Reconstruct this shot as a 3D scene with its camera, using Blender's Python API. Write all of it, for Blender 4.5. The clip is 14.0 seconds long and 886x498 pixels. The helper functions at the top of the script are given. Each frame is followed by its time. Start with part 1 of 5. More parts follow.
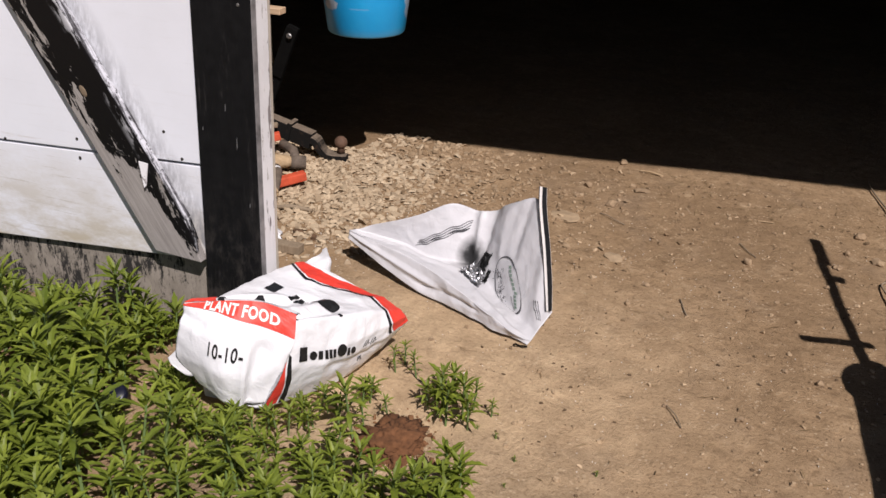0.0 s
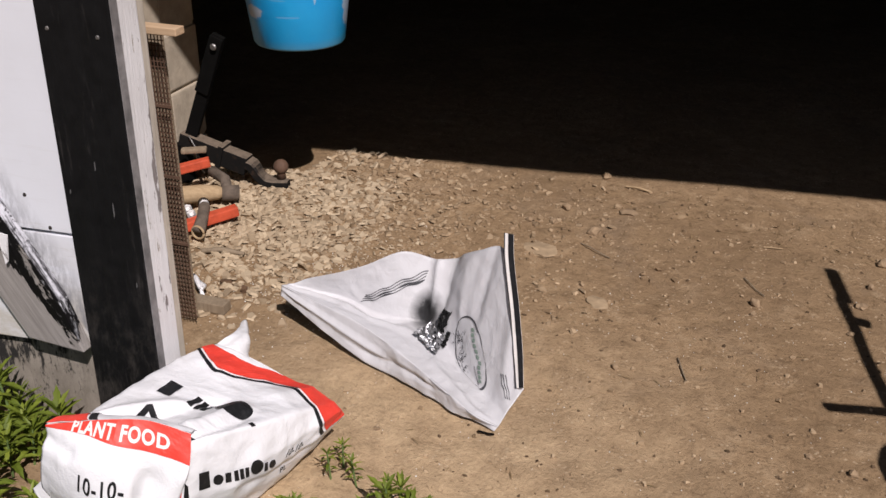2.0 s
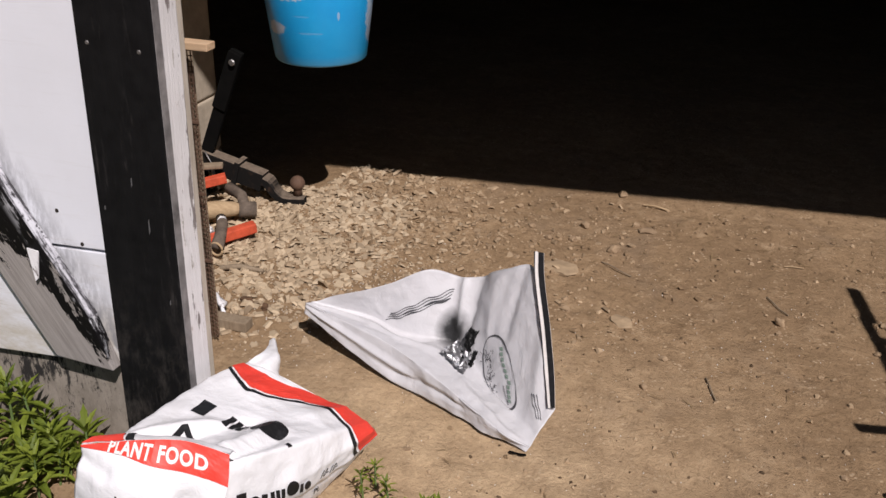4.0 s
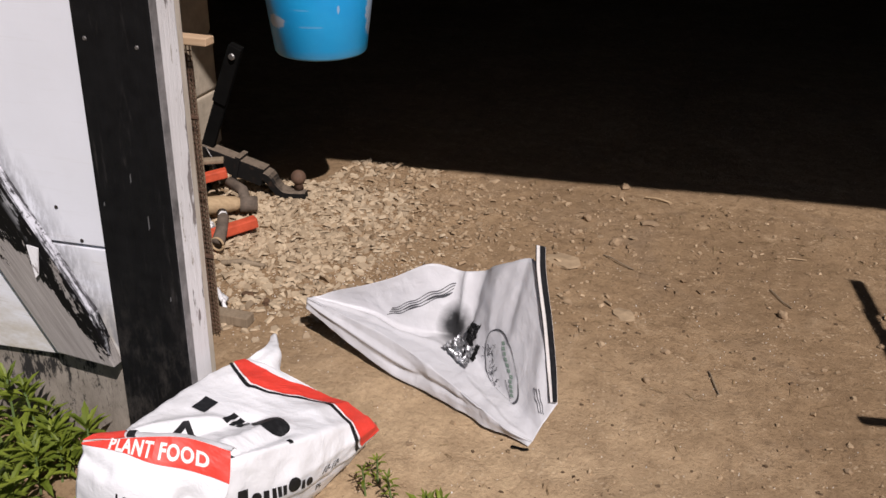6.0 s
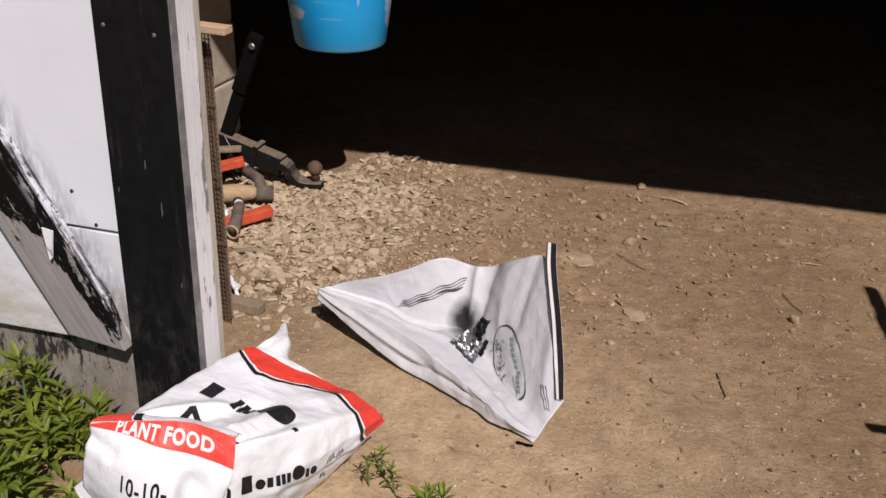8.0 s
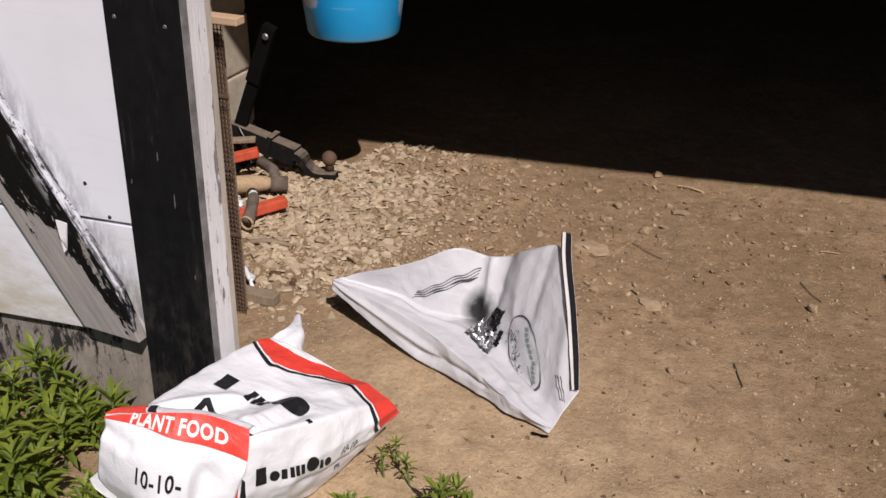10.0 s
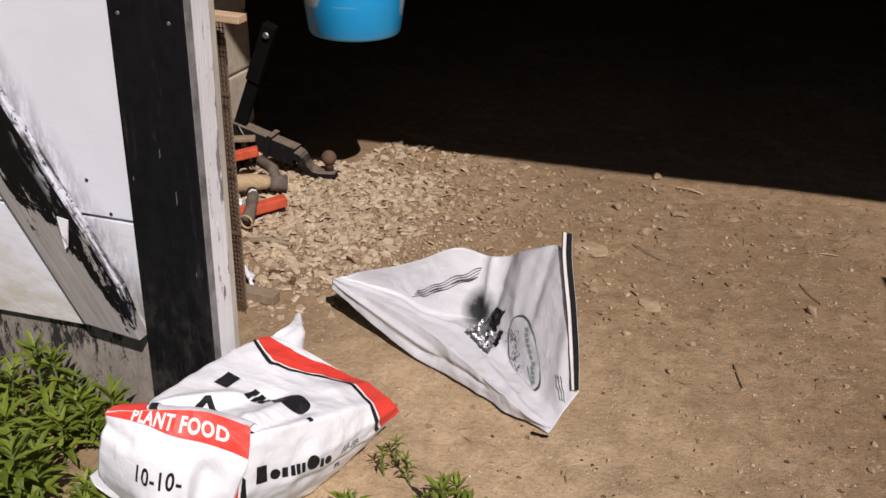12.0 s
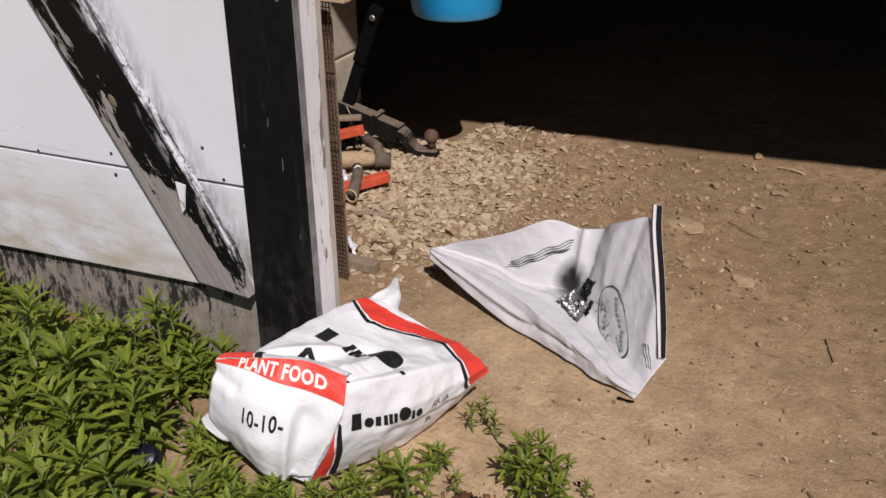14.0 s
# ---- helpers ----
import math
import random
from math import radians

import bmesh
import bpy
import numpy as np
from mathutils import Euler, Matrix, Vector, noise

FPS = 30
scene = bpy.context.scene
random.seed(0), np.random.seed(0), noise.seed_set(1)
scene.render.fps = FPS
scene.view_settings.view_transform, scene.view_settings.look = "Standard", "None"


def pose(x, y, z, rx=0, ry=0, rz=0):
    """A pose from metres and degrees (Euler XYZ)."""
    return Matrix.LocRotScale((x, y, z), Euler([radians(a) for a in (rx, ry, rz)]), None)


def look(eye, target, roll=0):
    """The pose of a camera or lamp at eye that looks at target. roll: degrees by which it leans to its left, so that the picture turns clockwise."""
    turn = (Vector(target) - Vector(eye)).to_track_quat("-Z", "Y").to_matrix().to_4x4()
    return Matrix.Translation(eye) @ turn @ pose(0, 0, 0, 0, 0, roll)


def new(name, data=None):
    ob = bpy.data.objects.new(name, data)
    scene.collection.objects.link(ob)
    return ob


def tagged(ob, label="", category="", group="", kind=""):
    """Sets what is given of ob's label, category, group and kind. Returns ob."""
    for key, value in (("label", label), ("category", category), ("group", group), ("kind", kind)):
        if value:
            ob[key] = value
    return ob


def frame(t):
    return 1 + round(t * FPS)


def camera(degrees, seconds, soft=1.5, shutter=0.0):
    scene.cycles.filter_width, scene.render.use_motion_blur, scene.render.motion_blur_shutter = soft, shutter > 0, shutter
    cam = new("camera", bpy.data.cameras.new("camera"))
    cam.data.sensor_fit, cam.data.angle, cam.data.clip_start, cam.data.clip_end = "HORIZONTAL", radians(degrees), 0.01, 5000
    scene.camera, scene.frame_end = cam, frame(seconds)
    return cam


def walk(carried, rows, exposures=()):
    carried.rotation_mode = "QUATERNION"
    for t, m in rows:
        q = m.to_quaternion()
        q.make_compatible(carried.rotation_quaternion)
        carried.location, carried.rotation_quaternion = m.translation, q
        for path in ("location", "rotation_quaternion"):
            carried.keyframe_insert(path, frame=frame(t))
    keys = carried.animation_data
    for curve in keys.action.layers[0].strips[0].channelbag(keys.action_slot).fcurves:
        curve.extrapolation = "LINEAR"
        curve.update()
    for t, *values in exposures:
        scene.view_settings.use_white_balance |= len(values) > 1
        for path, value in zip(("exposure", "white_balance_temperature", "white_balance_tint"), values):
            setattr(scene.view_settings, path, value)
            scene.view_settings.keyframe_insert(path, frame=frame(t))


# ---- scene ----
cam = camera(48.5, 14.0)
PATH = [
    (0, (1.165, -1.909, 1.365), (0.549, -0.21, 0.508), 1.9),
    (0.2, (1.116, -1.829, 1.364), (0.551, -0.103, 0.527), 2.4),
    (0.5, (1.047, -1.706, 1.36), (0.603, 0.046, 0.503), 2.7),
    (0.7, (1.028, -1.631, 1.363), (0.619, 0.12, 0.488), 2.6),
    (1, (1.039, -1.525, 1.351), (0.503, 0.207, 0.506), 1.5),
    (1.2, (1.07, -1.459, 1.353), (0.419, 0.237, 0.516), 1.4),
    (1.5, (1.102, -1.398, 1.342), (0.398, 0.259, 0.471), 1.2),
    (1.7, (1.094, -1.378, 1.338), (0.428, 0.278, 0.437), 0.9),
    (2, (1.075, -1.375, 1.347), (0.489, 0.308, 0.441), 0.3),
    (2.2, (1.043, -1.382, 1.343), (0.494, 0.325, 0.455), 0.4),
    (2.5, (1.026, -1.383, 1.347), (0.47, 0.331, 0.48), 0.0),
    (2.7, (1.011, -1.388, 1.349), (0.447, 0.322, 0.479), 0.2),
    (3, (0.998, -1.39, 1.341), (0.422, 0.314, 0.465), 1.1),
    (5.5, (0.974, -1.381, 1.34), (0.414, 0.326, 0.463), 0.4),
    (6, (0.98, -1.378, 1.341), (0.407, 0.319, 0.451), 0.5),
    (6.5, (0.991, -1.376, 1.342), (0.412, 0.316, 0.446), 1.1),
    (7, (1.002, -1.374, 1.343), (0.419, 0.315, 0.443), 1.7),
    (7.5, (1.001, -1.372, 1.343), (0.414, 0.314, 0.44), 1.9),
    (8, (1.0, -1.379, 1.345), (0.392, 0.3, 0.444), 1.6),
    (10.5, (1.003, -1.365, 1.342), (0.367, 0.29, 0.417), 0.8),
    (11, (0.991, -1.365, 1.338), (0.37, 0.296, 0.413), 1.0),
    (11.5, (0.992, -1.367, 1.341), (0.378, 0.299, 0.42), 1.0),
    (12, (0.993, -1.373, 1.339), (0.364, 0.289, 0.42), 1.3),
    (12.5, (0.999, -1.377, 1.34), (0.358, 0.283, 0.426), 1.1),
    (13, (0.994, -1.383, 1.337), (0.312, 0.257, 0.417), 0.5),
    (13.5, (1.006, -1.39, 1.344), (0.277, 0.221, 0.409), 0.6),
    (13.8, (1.031, -1.423, 1.332), (0.254, 0.169, 0.406), -0.0),
    (14, (1.073, -1.453, 1.335), (0.243, 0.109, 0.401), -1.2),
]
walk(cam, [(t, look(eye, target, roll)) for t, eye, target, roll in PATH], [(0, 0.13, 6300, 18), (0.4, 0.09, 6300, 18), (0.9, 0.0, 6300, 18), (13, -0.02, 6300, 18), (14, -0.12, 6300, 18)])


# ---- world, sun, exposure ----
SUN_TRAVEL = Vector((-0.58, 0.70, -1.0)).normalized()
world = bpy.data.worlds.new("sky")
scene.world = world
world.use_nodes = True
_n = world.node_tree.nodes
_sky = _n.new("ShaderNodeTexSky")
_sky.sky_type = "NISHITA"
_sky.sun_disc = False
_sky.sun_elevation = math.asin(-SUN_TRAVEL.z)
_sky.sun_rotation = math.atan2(-SUN_TRAVEL.x, -SUN_TRAVEL.y)
world.node_tree.links.new(_sky.outputs[0], _n["Background"].inputs[0])
_n["Background"].inputs[1].default_value = 0.038
sun = new("sun", bpy.data.lights.new("sun", "SUN"))
sun.data.energy, sun.data.angle, sun.data.color = 4.8, radians(0.55), (1.0, 0.95, 0.885)
sun.matrix_world = Matrix.Translation((4, -4, 6)) @ SUN_TRAVEL.to_track_quat("-Z", "Y").to_matrix().to_4x4()
scene.view_settings.exposure = 0.0


# ---- materials ----
class Mat:
    """A small builder of node materials."""

    def __init__(self, name, rough=0.8, metal=0.0, spec=0.3):
        self.m = bpy.data.materials.new(name)
        self.m.use_nodes = True
        self.t = self.m.node_tree
        self.b = self.t.nodes["Principled BSDF"]
        self.b.inputs["Roughness"].default_value = rough
        self.b.inputs["Metallic"].default_value = metal
        self.b.inputs["Specular IOR Level"].default_value = spec
        self.co = self.t.nodes.new("ShaderNodeTexCoord").outputs["Object"]

    def link(self, a, b):
        self.t.links.new(a, b)

    def mapped(self, scale=(1, 1, 1), rot=(0, 0, 0), loc=(0, 0, 0)):
        n = self.t.nodes.new("ShaderNodeMapping")
        n.inputs["Scale"].default_value, n.inputs["Rotation"].default_value, n.inputs["Location"].default_value = scale, rot, loc
        self.link(self.co, n.inputs["Vector"])
        return n.outputs[0]

    def noise(self, scale, detail=4, rough=0.6, vec=None, distort=0.0):
        n = self.t.nodes.new("ShaderNodeTexNoise")
        n.inputs["Scale"].default_value, n.inputs["Detail"].default_value = scale, detail
        n.inputs["Roughness"].default_value, n.inputs["Distortion"].default_value = rough, distort
        self.link(vec or self.co, n.inputs["Vector"])
        return n.outputs["Fac"]

    def voronoi(self, scale, vec=None, feature="F1"):
        n = self.t.nodes.new("ShaderNodeTexVoronoi")
        n.feature = feature
        n.inputs["Scale"].default_value = scale
        self.link(vec or self.co, n.inputs["Vector"])
        return n

    def ramp(self, fac, *stops, mode="LINEAR"):
        n = self.t.nodes.new("ShaderNodeValToRGB")
        n.color_ramp.interpolation = mode
        while len(n.color_ramp.elements) < len(stops):
            n.color_ramp.elements.new(0.5)
        for e, (p, c) in zip(n.color_ramp.elements, stops):
            e.position, e.color = p, (c, c, c, 1) if isinstance(c, (int, float)) else (*c, 1)
        self.link(fac, n.inputs[0])
        return n.outputs[0]

    def mix(self, fac, a, b, mode="MIX"):
        n = self.t.nodes.new("ShaderNodeMix")
        n.data_type, n.blend_type = "RGBA", mode
        for s, v in ((n.inputs[0], fac), (n.inputs[6], a), (n.inputs[7], b)):
            if isinstance(v, tuple):
                s.default_value = (*v, 1)
            elif isinstance(v, (int, float)):
                s.default_value = v
            else:
                self.link(v, s)
        return n.outputs[2]

    def math(self, op, a, b=0.0):
        n = self.t.nodes.new("ShaderNodeMath")
        n.operation = op
        for s, v in ((n.inputs[0], a), (n.inputs[1], b)):
            if isinstance(v, (int, float)):
                s.default_value = v
            else:
                self.link(v, s)
        return n.outputs[0]

    def axis(self, name, vec=None):
        n = self.t.nodes.new("ShaderNodeSeparateXYZ")
        self.link(vec or self.co, n.inputs[0])
        return n.outputs[name]

    def random(self):
        return self.t.nodes.new("ShaderNodeObjectInfo").outputs["Random"]

    def island(self):
        return self.t.nodes.new("ShaderNodeNewGeometry").outputs["Random Per Island"]

    def color(self, c):
        if isinstance(c, tuple):
            self.b.inputs["Base Color"].default_value = (*c, 1)
        else:
            self.link(c, self.b.inputs["Base Color"])
        return self

    def rough(self, r):
        self.link(r, self.b.inputs["Roughness"])
        return self

    def bump(self, height, strength=0.4, dist=0.004):
        n = self.t.nodes.new("ShaderNodeBump")
        n.inputs["Strength"].default_value, n.inputs["Distance"].default_value = strength, dist
        self.link(height, n.inputs["Height"])
        self.link(n.outputs[0], self.b.inputs["Normal"])
        return self


def m_dirt():
    m = Mat("dirt", 0.95, spec=0.08)
    big = m.noise(1.1, 5, 0.6)
    mid = m.noise(6, 7, 0.7)
    fine = m.noise(85, 7, 0.75)
    grit = m.noise(300, 4, 0.8)
    clump = m.noise(24, 6, 0.7)
    c = m.ramp(big, (0.32, (0.235, 0.156, 0.088)), (0.50, (0.318, 0.215, 0.122)), (0.68, (0.385, 0.268, 0.157)))
    c = m.mix(m.ramp(mid, (0.38, 0.55), (0.58, 0.0)), c, (0.222, 0.147, 0.083))
    c = m.mix(m.ramp(mid, (0.56, 0.0), (0.72, 0.45)), c, (0.438, 0.320, 0.200))
    patch = m.noise(2.4, 6, 0.7, m.mapped(loc=(3.3, 1.7, 0)), 0.6)
    c = m.mix(m.ramp(patch, (0.52, 0.0), (0.66, 0.40)), c, (0.245, 0.180, 0.122))
    c = m.mix(m.ramp(fine, (0.36, 0.6), (0.48, 0.0)), c, (0.145, 0.092, 0.050))
    c = m.mix(m.ramp(grit, (0.64, 0.0), (0.72, 0.5)), c, (0.540, 0.413, 0.270))
    c = m.mix(m.ramp(clump, (0.34, 0.5), (0.47, 0.0)), c, (0.170, 0.108, 0.060))
    c = m.mix(m.ramp(clump, (0.56, 0.0), (0.68, 0.40)), c, (0.470, 0.345, 0.212))
    # damp, grey-brown soil full of leaf crumbs at the edge of the weeds
    dw = m.t.nodes.new("ShaderNodeVectorMath")
    dw.operation = "DISTANCE"
    m.link(m.mapped((1.0, 1.5, 1.0)), dw.inputs[0])
    dw.inputs[1].default_value = (0.60, -0.72, 0.0)
    damp = m.math("MULTIPLY", m.ramp(m.math("ADD", dw.outputs["Value"], m.math("MULTIPLY", m.math("ADD", mid, -0.5), 0.5)), (0.30, 0.75), (0.62, 0.0)), m.ramp(clump, (0.36, 0.5), (0.56, 1.0)))
    c = m.mix(damp, c, m.mix(m.ramp(fine, (0.42, 1.0), (0.56, 0.0)), (0.225, 0.172, 0.112), (0.090, 0.064, 0.040)))
    # pale trodden ground outside the doorway and between the two bags
    d = m.t.nodes.new("ShaderNodeVectorMath")
    d.operation = "DISTANCE"
    m.link(m.co, d.inputs[0])
    d.inputs[1].default_value = (0.42, 0.12, 0.0)
    pale = m.math("MULTIPLY", m.ramp(d.outputs["Value"], (0.28, 0.76), (0.85, 0.0)), m.ramp(mid, (0.35, 0.45), (0.6, 1.0)))
    c = m.mix(pale, c, m.mix(m.ramp(fine, (0.4, 0.5), (0.55, 0.0)), (0.62, 0.455, 0.278), (0.40, 0.282, 0.168)))
    peb = m.voronoi(70).outputs["Distance"]
    c = m.mix(m.math("MULTIPLY", m.ramp(peb, (0.20, 1.0), (0.30, 0.0)), m.ramp(m.noise(13, 4), (0.52, 0.0), (0.60, 0.6))), c, (0.56, 0.43, 0.285))
    crumb = m.noise(48, 7, 0.8)
    c = m.mix(m.math("MULTIPLY", m.ramp(crumb, (0.58, 0.0), (0.64, 0.8)), m.ramp(m.noise(3.2, 5, 0.65), (0.48, 0.0), (0.58, 1.0))), c, (0.15, 0.098, 0.056))
    m.color(c)
    h = m.math("ADD", m.math("ADD", m.math("MULTIPLY", fine, 0.9), m.math("MULTIPLY", clump, 1.6)), m.math("MULTIPLY", grit, 0.3))
    return m.bump(h, 0.7, 0.008).m


def m_paint_white():
    """Old white siding paint, grimy towards the bottom boards."""
    m = Mat("white_siding_paint", 0.55, spec=0.3)
    grain = m.noise(14, 6, 0.65, m.mapped((0.25, 1, 6)))
    dirt = m.noise(5, 6, 0.7, m.mapped((0.6, 1, 1.4)))
    z = m.axis("Z")
    c = m.mix(m.ramp(m.noise(2.5, 6, 0.7), (0.4, 0.0), (0.7, 0.55)), (0.74, 0.755, 0.80), (0.66, 0.67, 0.70))
    splash = m.math("MULTIPLY", m.ramp(dirt, (0.36, 0.0), (0.56, 1.0)), m.ramp(z, (0.22, 1.0), (0.50, 0.0)))
    c = m.mix(splash, c, (0.46, 0.41, 0.32))
    lines = m.noise(10, 8, 0.75, m.mapped((0.5, 1, 9), loc=(4, 0, 1)))
    c = m.mix(m.math("MULTIPLY", m.ramp(lines, (0.56, 0.0), (0.64, 0.55)), m.ramp(z, (0.47, 1.0), (0.53, 0.12))), c, (0.43, 0.40, 0.34))
    spots = m.voronoi(24).outputs["Distance"]
    c = m.mix(m.math("MULTIPLY", m.ramp(spots, (0.04, 1.0), (0.07, 0.0)), m.ramp(dirt, (0.52, 0.0), (0.6, 0.8))), c, (0.2, 0.19, 0.18))
    # grey brush smears on the siding along the upper edge of the brace
    x = m.axis("X")
    d = m.math("ADD", m.math("MULTIPLY", m.math("ADD", x, 0.545), 0.852), m.math("MULTIPLY", m.math("ADD", z, -0.862), 0.524))
    streak = m.noise(5, 8, 0.78, m.mapped((7, 1, 2.2), (0, 0.55, 0)))
    smear = m.math("MULTIPLY", m.ramp(streak, (0.38, 0.0), (0.56, 1.0)), m.math("MULTIPLY", m.ramp(d, (0.012, 0.9), (0.085, 0.0)), m.ramp(d, (-0.02, 0.0), (0.0, 1.0))))
    c = m.mix(smear, c, (0.24, 0.24, 0.25))
    m.color(c)
    return m.bump(grain, 0.10, 0.002).m


def m_black_paint(name, peel, axis_rot=0.0):
    """Black paint over grey weathered wood; peel from 0 (whole) to 1 (gone)."""
    m = Mat(name, 0.6, spec=0.12)
    along = m.mapped((11, 11, 2.4), (0, axis_rot, 0))
    grain = m.noise(9, 7, 0.7, m.mapped((14, 14, 0.7), (0, axis_rot, 0)))
    patch = m.noise(2.2, 8, 0.72, along, 0.4)
    wood = m.ramp(grain, (0.3, (0.20, 0.18, 0.165)), (0.7, (0.36, 0.335, 0.31)))
    gone = m.ramp(patch, (peel - 0.012, 1.0), (peel + 0.012, 0.0))
    return m, grain, patch, wood, gone


def m_post():
    m, grain, patch, wood, gone = m_black_paint("black_post_paint", 0.30)
    black = m.ramp(m.noise(30, 4), (0.3, (0.0048, 0.0048, 0.0052)), (0.8, (0.0098, 0.0098, 0.0104)))
    smudge = m.noise(3, 7, 0.75, m.mapped((9, 9, 1.1), loc=(2, 5, 1)))
    worn = m.math("MULTIPLY", m.ramp(smudge, (0.56, 0.0), (0.68, 0.7)), m.ramp(m.noise(26, 5, 0.75, m.mapped((3, 3, 0.6))), (0.42, 0.0), (0.60, 1.0)))
    c = m.mix(worn, m.mix(gone, black, wood), (0.055, 0.050, 0.048))
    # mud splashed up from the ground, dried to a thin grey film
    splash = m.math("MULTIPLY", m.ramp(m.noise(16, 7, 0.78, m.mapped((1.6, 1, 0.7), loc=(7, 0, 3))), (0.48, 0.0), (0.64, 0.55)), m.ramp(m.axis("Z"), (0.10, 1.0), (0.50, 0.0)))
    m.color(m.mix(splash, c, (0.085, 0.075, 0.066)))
    return m.bump(m.math("ADD", grain, patch), 0.4, 0.003).m


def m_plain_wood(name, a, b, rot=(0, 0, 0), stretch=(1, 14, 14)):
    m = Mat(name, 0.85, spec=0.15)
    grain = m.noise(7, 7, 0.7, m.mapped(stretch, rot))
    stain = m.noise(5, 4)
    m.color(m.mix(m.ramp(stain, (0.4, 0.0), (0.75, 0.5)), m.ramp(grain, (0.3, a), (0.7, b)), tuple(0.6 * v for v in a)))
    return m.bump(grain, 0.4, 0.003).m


def m_simple(name, c, rough=0.7, metal=0.0, spec=0.3, var=0.35, scale=18.0, bump=0.25):
    m = Mat(name, rough, metal, spec)
    n = m.noise(scale, 6, 0.65)
    m.color(m.mix(m.ramp(n, (0.35, 0.0), (0.7, 1.0)), c, tuple(v * (1 - var) for v in c)))
    return m.bump(m.noise(scale * 4, 4), bump, 0.002).m


DIRT = m_dirt()
WHITE = m_paint_white()
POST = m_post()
# near-black wood: the deep shade inside the shed is put into its colour
SHADEWOOD = m_plain_wood("shade_black_wood", (0.012, 0.010, 0.008), (0.022, 0.018, 0.014))


# ---- mesh helpers ----
def mesh_ob(name, bm, mat, smooth=False):
    me = bpy.data.meshes.new(name)
    bm.to_mesh(me)
    bm.free()
    if smooth:
        for p in me.polygons:
            p.use_smooth = True
    for k in (mat if isinstance(mat, (list, tuple)) else [mat]):
        me.materials.append(k)
    return new(name, me)


def part(name, bm, mat, parent, label="", smooth=False):
    ob = mesh_ob(name, bm, mat, smooth)
    ob.parent = parent
    if label:
        ob["label"] = label
    return ob


def empty(name, loc=(0, 0, 0)):
    ob = new(name)
    ob.location = loc
    ob.empty_display_size = 0.05
    return ob


def add_box(bm, x0, x1, y0, y1, z0, z1, bevel=0.0, m=None):
    r = bmesh.ops.create_cube(bm, size=1.0)
    vs = r["verts"]
    bmesh.ops.scale(bm, vec=(x1 - x0, y1 - y0, z1 - z0), verts=vs)
    bmesh.ops.translate(bm, vec=((x0 + x1) / 2, (y0 + y1) / 2, (z0 + z1) / 2), verts=vs)
    if bevel:
        es = list({e for v in vs for e in v.link_edges})
        g = bmesh.ops.bevel(bm, geom=es, offset=bevel, segments=2, affect="EDGES", profile=0.6)
        vs = list({v for f in g["faces"] for v in f.verts} | {v for v in vs if v.is_valid})
    if m is not None:
        bmesh.ops.transform(bm, matrix=m, verts=[v for v in vs if v.is_valid])
    return vs


def box(*a, bevel=0.0, m=None):
    bm = bmesh.new()
    add_box(bm, *a, bevel=bevel, m=m)
    return bm


def tube(points, radius, seg=8, closed_ends=True):
    """A round bar along points; radius may be a list."""
    bm = bmesh.new()
    pts = [Vector(p) for p in points]
    rad = radius if isinstance(radius, (list, tuple)) else [radius] * len(pts)
    rings, side = [], None
    for i, p in enumerate(pts):
        d = (pts[min(i + 1, len(pts) - 1)] - pts[max(i - 1, 0)]).normalized()
        if side is None:
            side = d.orthogonal().normalized()
        side = (side - d * side.dot(d)).normalized()
        up = d.cross(side)
        rings.append([bm.verts.new(p + rad[i] * (math.cos(a) * side + math.sin(a) * up)) for a in (2 * math.pi * k / seg for k in range(seg))])
    for a, b in zip(rings, rings[1:]):
        for k in range(seg):
            bm.faces.new((a[k], a[(k + 1) % seg], b[(k + 1) % seg], b[k]))
    if closed_ends:
        bm.faces.new(rings[0][::-1])
        bm.faces.new(rings[-1])
    return bm


def lathe(profile, seg=40):
    bm = bmesh.new()
    rings = []
    for r, z in profile:
        rings.append([bm.verts.new((r * math.cos(2 * math.pi * k / seg), r * math.sin(2 * math.pi * k / seg), z)) for k in range(seg)])
    for a, b in zip(rings, rings[1:]):
        for k in range(seg):
            bm.faces.new((a[k], a[(k + 1) % seg], b[(k + 1) % seg], b[k]))
    return bm


def spline(pts, t):
    """A Catmull-Rom curve through pts, t from 0 to 1."""
    n = len(pts) - 1
    s = min(max(t, 0.0), 1.0) * n
    i = min(int(s), n - 1)
    f = s - i
    p0, p1, p2, p3 = (Vector(pts[min(max(j, 0), n)]) for j in (i - 1, i, i + 1, i + 2))
    return 0.5 * ((2 * p1) + (p2 - p0) * f + (2 * p0 - 5 * p1 + 4 * p2 - p3) * f * f + (3 * p1 - p0 - 3 * p2 + p3) * f ** 3)
# ==== STRUCTURE ====
# ground: one sheet, finer near the doorway, gently uneven
def ground_z(x, y):
    near = math.exp(-((x - 0.3) ** 2 + (y - 0.6) ** 2) / 6.0)
    z = 0.010 * noise.noise((x * 1.6, y * 1.6, 3.1)) + 0.005 * noise.noise((x * 7, y * 7, 8.0)) + 0.0035 * noise.noise((x * 22, y * 22, 1.0))
    heap = 0.035 * math.exp(-(((x + 0.48) / 0.30) ** 2 + ((y - 1.25) / 0.42) ** 2))
    return z * (0.3 + 0.7 * near) + heap


